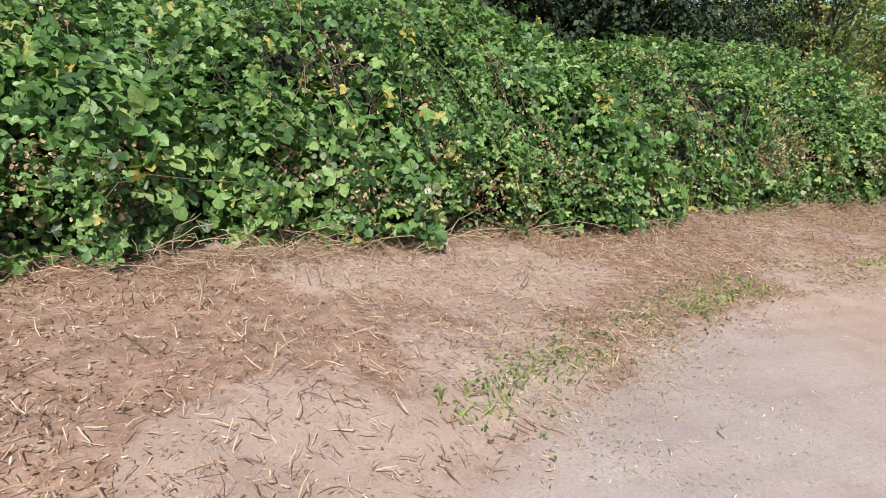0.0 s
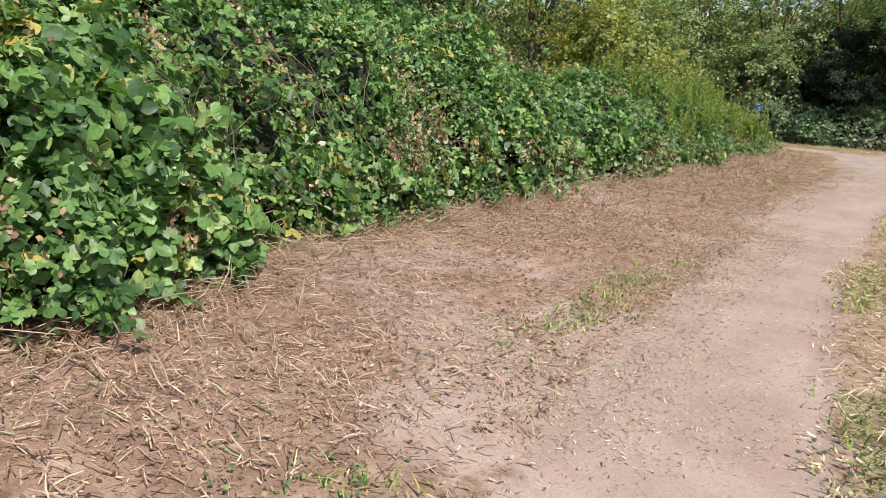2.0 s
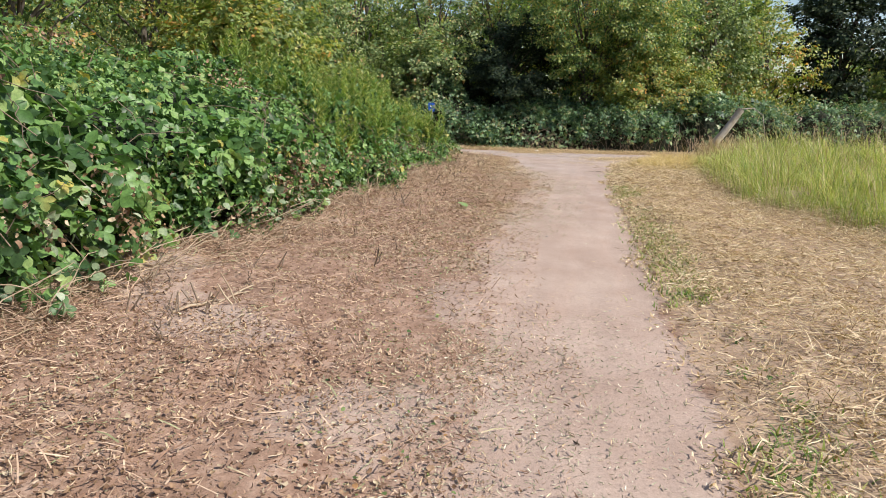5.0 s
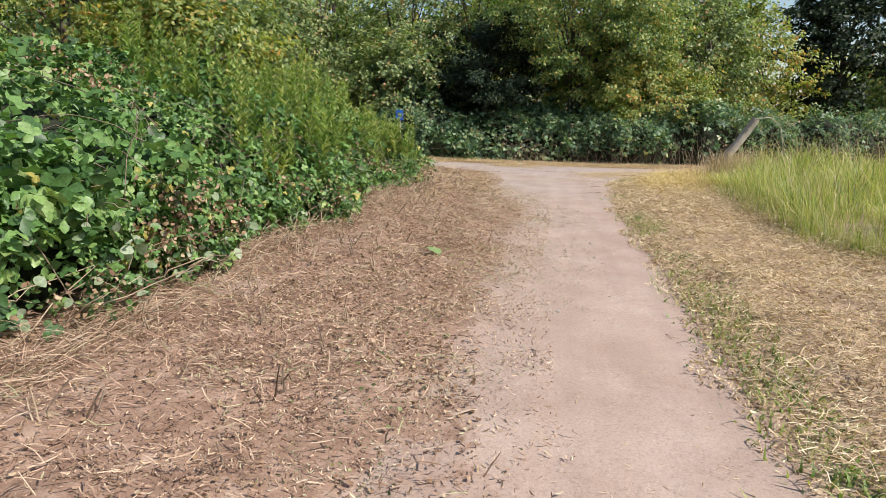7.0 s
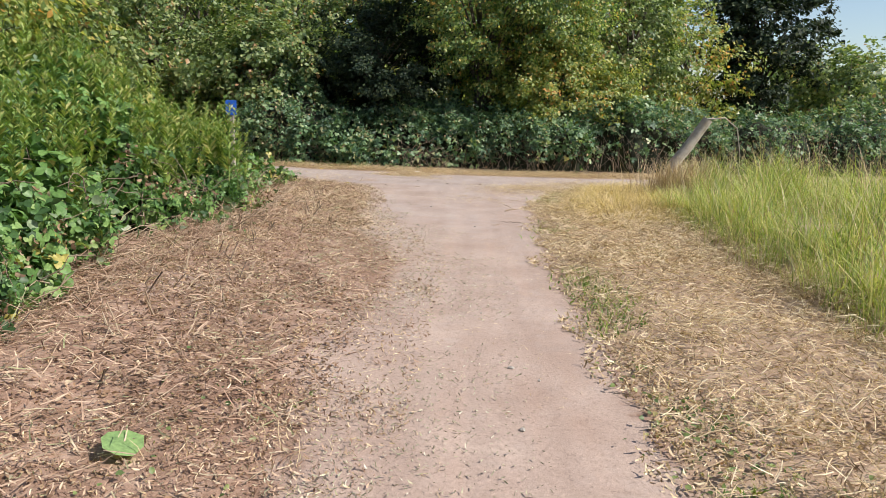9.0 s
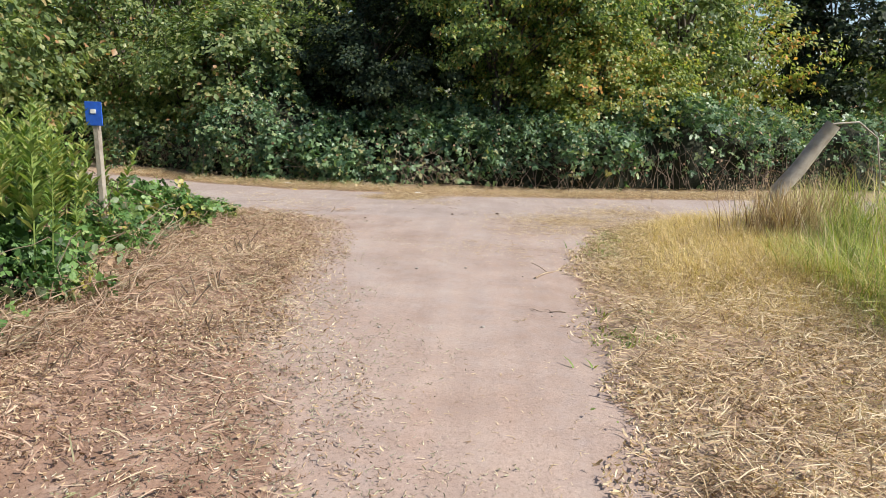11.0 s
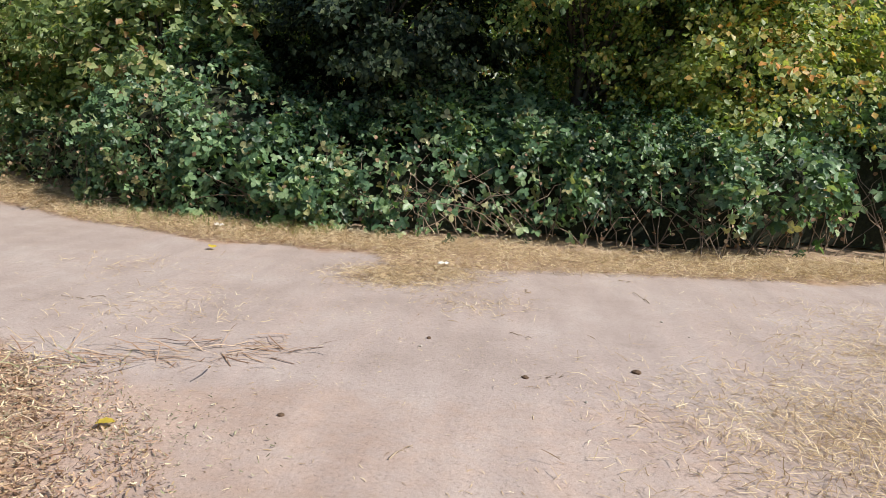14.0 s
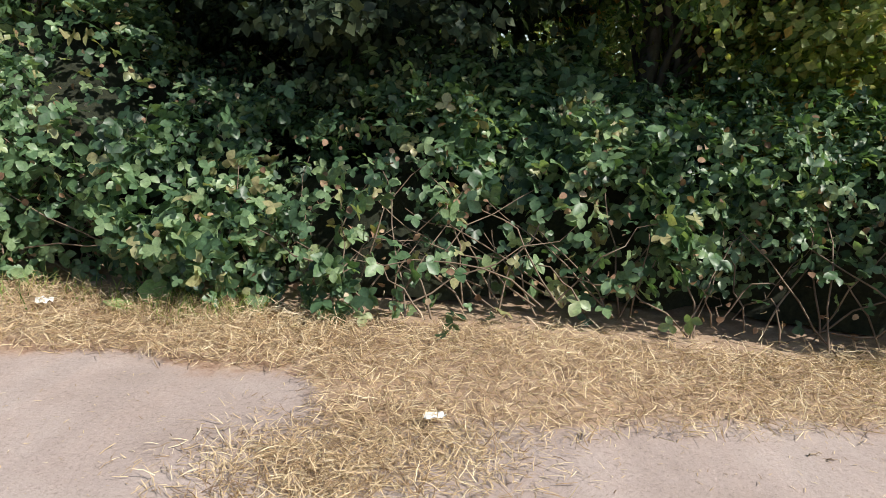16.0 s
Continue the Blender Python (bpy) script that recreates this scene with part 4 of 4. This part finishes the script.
chaff("brown_chaff", x[k & ~pale], y[k & ~pale], r.uniform(0.009, 0.036, (k & ~pale).sum()), M_LITTER, "fine brown broken stalks over the verge", r)
chaff("pale_chaff", x[k & pale], y[k & pale], r.uniform(0.009, 0.034, (k & pale).sum()), M_STRAW, "fine pale broken straw over the verge", r)
x, y, t = strip(r, 120000, -10, 13.2, lambda y: line_x(y, PATH_R) - 0.12 + 0.13 * np.sin(2.1 * y) * np.sin(5.3 * y + 1), lambda y: line_x(y, GRASS) + 0.3)
k = thin(x, y, 1.3, 192, 0.3, r)
chaff("straw_chaff", x[k], y[k], r.uniform(0.015, 0.05, k.sum()), M_STRAW, "fine broken straw over the verge", r)
# grey-green chips trodden into the path's inner side
x, y, t = strip(r, 110000, -12, 13.0, lambda y: line_x(y, PATH_L) - 0.75, lambda y: line_x(y, PATH_L) + 1.15)
k = thin(x, y, 1.0, 195, 0.0, r, 0.5) & (r.random(len(x)) < np.interp(t, (0, 0.3, 0.6, 1), (0.25, 1, 0.7, 0.1)))
chaff("path_chips", x[k], y[k], r.uniform(0.008, 0.026, k.sum()), M_CHIP, "grey-green chips of cut stalk trodden into the path", r, 0.004)
px, py, pr = (np.array(v) for v in ((1.75, 2.7, -1.2, -0.85, -2.6, 1.2, 2.9, -0.4, 0.6, -3.4), (13.3, 14.5, 15.62, 15.95, 14.2, 12.3, 15.6, 15.0, 11.0, 15.2), (0.42, 0.4, 0.19, 0.22, 0.3, 0.3, 0.35, 0.2, 0.3, 0.25)))
q = r.choice(10, 26000, p=(0.32, 0.22, 0.16, 0.14, 0.02, 0.05, 0.04, 0.02, 0.02, 0.01))
x, y = px[q] + r.normal(0, 1, 26000) * pr[q] * 1.3, py[q] + r.normal(0, 1, 26000) * pr[q]
strewn("track_hay", x, y, r.uniform(0.025, 0.09, 26000), 0.022, M_STRAW, "loose patches of dry grass on the track", r, lift=0.012)
t = r.random(170)
strewn("track_stems", -2.6 + 1.2 * t + r.normal(0, 0.12, 170), 13.05 + 0.6 * t + r.normal(0, 0.1, 170), r.uniform(0.06, 0.28, 170), 0.016, M_LITTER, "brown stems lying along the track's near edge", r, 0.2, 0.3, 0.01)


# ---- cut stubs standing in the verge ----
def stub_kinds():
    out = []
    for q in range(6):
        r = np.random.default_rng(600 + q)
        lines, radii = [], []
        for _ in range(r.integers(2, 6)):
            a = np.array([r.normal(0, 0.04), r.normal(0, 0.04), -0.02])
            b = a + np.array([r.normal(0, 0.06), r.normal(0, 0.06), r.uniform(0.06, 0.26)])
            lines.append(cane_line(a, b, 0, r, 4) if q % 2 else np.stack([a, (a + b) / 2 + r.normal(0, 0.006, 3), b]))
            radii.append((0.008, 0.005))
        v, f = tubes(lines, radii, 5)
        out.append(mesh_np("cut_stalk", v, f, M_CANE if q % 3 else M_DRYCANE))
    return out


r = np.random.default_rng(611)
STUBS = stub_kinds()
for q in range(230):
    y = r.uniform(-14, 12)
    x = float(line_x(y, FOOT)) + abs(r.normal(0.05, 0.75)) + 0.05
    if x > float(line_x(y, PATH_L)) - 0.1:
        continue
    ob = new("cut_stalk", STUBS[q % 6])
    ob.matrix_world = pose(x, y, float(ground_z(x, y)), 0, 0, r.uniform(0, 360)) @ Matrix.Scale(r.uniform(0.4, 0.9), 4)
    tagged(ob, "cut bramble stalks standing in the verge", "stalk", "cut stalks in the verge")


# ---- tall weeds at the end of the bank ----
def weed_kinds():
    out = []
    for q in range(5):
        r = np.random.default_rng(700 + q)
        h = r.uniform(0.6, 0.95)
        line = np.stack([np.linspace(0, r.normal(0, 0.1), 6), np.linspace(0, r.normal(0, 0.1), 6), np.linspace(-0.02, h, 6)], -1)
        v, f = tubes([line], [(0.005, 0.002)], 5)
        n = 60
        t = r.uniform(0.2, 1.0, n)
        p = np.stack([np.interp(t, np.linspace(0, 1, 6), line[:, k]) for k in range(3)], -1)
        a = r.uniform(0, 6.28, n)
        tip = np.stack([np.cos(a), np.sin(a), r.uniform(0.1, 0.9, n)], -1)
        lv, lf = scatter(NARROW, p, frames_from(np.stack([-tip[:, 0], -tip[:, 1], np.ones(n)], -1), tip), r.uniform(0.07, 0.15, n) * (1.1 - 0.6 * t))
        out.append((mesh_np("stem", v, f, M_WEED), mesh_np("leaves", lv, lf, M_WEED), lv, lf))
    return out


WEEDS = weed_kinds()
r = np.random.default_rng(711)
first = {}
more_v, more_f = [], []
for q in range(620):
    s = r.uniform(BANK_D[-1] - (10.0 if q % 3 else 6.0), BANK_D[-1] - 2.9)
    u = r.uniform(0.16, 0.95)
    p = bank_surface(np.array([s]), np.array([u]), np.array([-0.22]))[0][0]
    m = pose(p[0], p[1], p[2], r.normal(0, 6), r.normal(0, 6), r.uniform(0, 360)) @ Matrix.Scale(r.uniform(0.75, 1.15), 4)
    if q < 5:
        w = thing("tall_weed", "tall leafy yellow-green weed growing through the brambles", "weed", "tall weeds")
        part("stem", WEEDS[q][0], w)
        part("leaves", WEEDS[q][1], w)
        w.matrix_world = m
        first[q] = w
    elif q < 290:
        copy_thing(first[q % 5], m)
    else:
        lv, lf = WEEDS[q % 5][2:]
        more_f.append(lf + sum(len(v) for v in more_v))
        more_v.append(lv @ np.array(m.to_3x3()).T + np.array(m.translation))
tagged(new("weed_growth", mesh_np("weed_growth", np.concatenate(more_v), np.concatenate(more_f), M_WEED)), "dense yellow-green weeds growing through the brambles", "weeds", kind="stuff")


# ---- waymark ----
def waymark(x, y, zt):
    z0 = float(ground_z(x, y))
    post = thing("waymark_post", "slim wooden post with a small blue sign", "signpost", at=(x, y, z0))
    bm = bmesh.new()
    bmesh.ops.create_cube(bm, size=1, matrix=Matrix.Translation((0, 0, (zt - z0) / 2 - 0.05)) @ Matrix.Diagonal((0.05, 0.05, zt - z0 + 0.1, 1)))
    bmesh.ops.bevel(bm, geom=bm.edges[:], offset=0.006, segments=1, affect="EDGES")
    me = bpy.data.meshes.new("post")
    bm.to_mesh(me)
    me.materials.append(M_PALEWOOD)
    part("post", me, post)
    bm = bmesh.new()
    bmesh.ops.create_cube(bm, size=1, matrix=Matrix.Translation((0, -0.03, zt - z0 - 0.1)) @ Matrix.Diagonal((0.15, 0.008, 0.2, 1)))
    bmesh.ops.bevel(bm, geom=bm.edges[:], offset=0.003, segments=1, affect="EDGES")
    me = bpy.data.meshes.new("sign")
    bm.to_mesh(me)
    me.materials.append(M_BLUE)
    sign = part("sign", me, post, "blue enamel plate")
    bm = bmesh.new()
    bmesh.ops.create_cube(bm, size=1, matrix=Matrix.Translation((0.0, -0.037, zt - z0 - 0.08)) @ Matrix.Diagonal((0.05, 0.003, 0.035, 1)))
    me = bpy.data.meshes.new("mark")
    bm.to_mesh(me)
    me.materials.append(M_WHITE)
    part("mark", me, sign, "pale mark")


waymark(-2.86, 9.8, 1.31)


# ---- broken trunk and dead stalks before the hedge ----
def broken_trunk():
    r = np.random.default_rng(801)
    ob = thing("broken_trunk", "pale weathered broken trunk leaning out of the brambles", "dead wood")
    b = np.array([4.46, 12.35, 1.30])
    line = np.array([(4.02, 12.42, -0.05), (3.92, 12.38, 0.30), (3.95, 12.38, 0.5), (4.12, 12.36, 0.76), (4.30, 12.36, 1.04), b])
    v, f = tubes([line + r.normal(0, 0.012, (6, 3))], [(0.10, 0.085)], 9)
    part("trunk", mesh_np("trunk", v, f, M_PALEWOOD), ob)
    v, f = tubes([np.array([b - (0.1, 0, 0.02), b + (0.28, 0, 0.02), b + (0.5, -0.02, -0.15), b + (0.6, -0.03, -0.6), b + (0.62, -0.05, -1.0)])], [(0.014, 0.006)], 6)
    part("branch", mesh_np("branch", v, f, M_PALEWOOD), ob, "bent dry branch")


broken_trunk()
r = np.random.default_rng(805)
gx, gy = 3.95 + r.normal(0, 0.26, 1500), 12.0 + r.normal(0, 0.2, 1500)
blades("dry_weed_clump", gx, gy, r.uniform(0.25, 0.8, 1500), 0.008, M_STRAW, "withered brown weeds round the broken trunk", "weeds", r, (0.1, 0.6))
r = np.random.default_rng(811)
for q in range(34):
    x = r.uniform(3.3, 9.5)
    y = float(along(x, HEDGE)) - r.uniform(0.4, 1.6)
    z = float(ground_z(x, y))
    top = np.array([x + r.normal(0, 0.12), y + r.normal(0, 0.1), z + r.uniform(0.4, 0.95)])
    v, f = tubes([cane_line(np.array([x, y, z - 0.03]), top, 0.0, r, 5)], [(0.006, 0.002)], 5)
    tagged(new("dead_stem", mesh_np("dead_stem", v, f, M_DRYCANE)), "upright dry dead weed stem before the hedge", "stem", "dead stems")


# ---- small things on the ground ----
def ground_leaf(x, y, size, material, label, tilt=15, spin=0):
    v, f = leaflet(0.45, 0.08, 0.1)
    ob = new("fallen_leaf", mesh_np("fallen_leaf", v * size, f, material))
    ob.matrix_world = pose(x, y, float(ground_z(x, y)) + 0.03, tilt, 8, spin)
    return tagged(ob, label, "leaf")


ground_leaf(-0.78, 3.03, 0.17, M_GREENLEAF, "large fresh green leaf lying on the verge", 20, 60)
ground_leaf(-2.86, 17.22, 0.22, M_GREENLEAF, "large fresh green leaf below the hedge", 50, 20)
ground_leaf(-2.95, 17.1, 0.2, M_GREENLEAF, "large fresh green leaf below the hedge", 15, 80)
ground_leaf(-3.05, 16.0, 0.09, M_YELLOW, "small yellow leaf on the track", 10, 30)
ground_leaf(-1.75, 12.55, 0.08, M_YELLOW, "small yellow leaf on the path", 10, 130)


def lump(name, x, y, size, material, label, category, seed, flat=0.6):
    r = np.random.default_rng(seed)
    bm = bmesh.new()
    bmesh.ops.create_icosphere(bm, subdivisions=2, radius=1)
    for p in bm.verts:
        p.co *= 1 + 0.3 * noise.noise(p.co * 1.7 + Vector((seed, 0, 0)))
        p.co.z *= flat
    me = bpy.data.meshes.new(name)
    bm.to_mesh(me)
    me.materials.append(material)
    ob = new(name, me)
    ob.matrix_world = pose(x, y, float(ground_z(x, y)) + size * flat * 0.5, 0, 0, r.uniform(0, 360)) @ Matrix.Diagonal((size * 1.3, size, size, 1))
    return tagged(ob, label, category)


lump("dirt_clod", 0.65, 13.86, 0.022, M_CLOD, "small dark clod lying on the track", "clod", 1)
lump("dirt_clod", -0.62, 14.1, 0.014, M_CLOD, "small dark clod lying on the track", "clod", 2)
lump("dirt_clod", -1.12, 12.83, 0.014, M_CLOD, "small dark clod lying on the path", "clod", 3)
lump("dirt_clod", 0.0, 13.6, 0.016, M_CLOD, "small dark clod lying on the track", "clod", 4)


def paper(x, y, w, d, seed, label):
    r = np.random.default_rng(seed)
    n = 6
    i, k = np.meshgrid(np.arange(n), np.arange(n), indexing="ij")
    v = np.stack([(i.ravel() / (n - 1) - 0.5) * w, (k.ravel() / (n - 1) - 0.5) * d, np.abs(r.normal(0, 0.015, n * n))], -1)
    i, k = np.meshgrid(np.arange(n - 1), np.arange(n - 1), indexing="ij")
    a = (i * n + k).ravel()
    ob = new("paper_scrap", mesh_np("paper_scrap", v, np.stack([a, a + n, a + n + 1, a + 1], -1), M_WHITE))
    ob.matrix_world = pose(x, y, float(ground_z(x, y)) + 0.05, 0, 0, r.uniform(0, 40))
    return tagged(ob, label, "litter")


paper(-0.79, 16.1, 0.1, 0.05, 5, "scrap of white paper lying in dry grass")
paper(-3.5, 17.05, 0.1, 0.1, 6, "crumpled white paper lying below the hedge")


def twig(x, y, length, spin, thick, label, seed, material):
    r = np.random.default_rng(seed)
    c, s = math.cos(radians(spin)), math.sin(radians(spin))
    t = np.linspace(0, 1, 7)
    px, py = x + c * t * length + r.normal(0, 0.012, 7), y + s * t * length + r.normal(0, 0.012, 7)
    lines = [np.stack([px, py, ground_z(px, py) + thick + 0.01 * np.sin(t * 9)], -1)]
    radii = [(thick, thick * 0.4)]
    for j in (2, 4):
        a = lines[0][j]
        side = r.normal(0, 0.14)
        b = a + np.array([c * 0.2 - s * side, s * 0.2 + c * side, 0.03]) * length
        lines.append(np.stack([a, (a + b) / 2 + (0, 0, 0.01), b]))
        radii.append((thick * 0.6, thick * 0.3))
    v, f = tubes(lines, radii, 5)
    return tagged(new("twig", mesh_np("twig", v, f, material)), label, "twig")


twig(-1.82, -1.78, 0.62, 62, 0.013, "thick pale dry stalk lying on the verge", 905, M_DRYCANE)
twig(0.95, 9.75, 0.75, 62, 0.009, "pale dry branched twig at the path's edge", 901, M_DRYCANE)
r = np.random.default_rng(902)
for q in range(46):
    y = r.uniform(-13, 16.3)
    x = r.uniform(float(line_x(min(y, 13), PATH_L)) - 0.8, float(line_x(min(y, 13), PATH_R)) + 0.1)
    twig(x, y, r.uniform(0.1, 0.34), r.uniform(0, 360), r.uniform(0.002, 0.005), "thin dry twig lying on the ground", 910 + q, M_CANE if q % 2 else M_DRYCANE)
for q in range(40):
    y = r.uniform(-12, 16)
    x = r.uniform(float(line_x(min(y, 13), PATH_L)), float(line_x(min(y, 13), PATH_R)))
    lump("pebble", x, y, r.uniform(0.006, 0.014), M_STONE, "small pale pebble on the path", "pebble", 950 + q, 0.7)
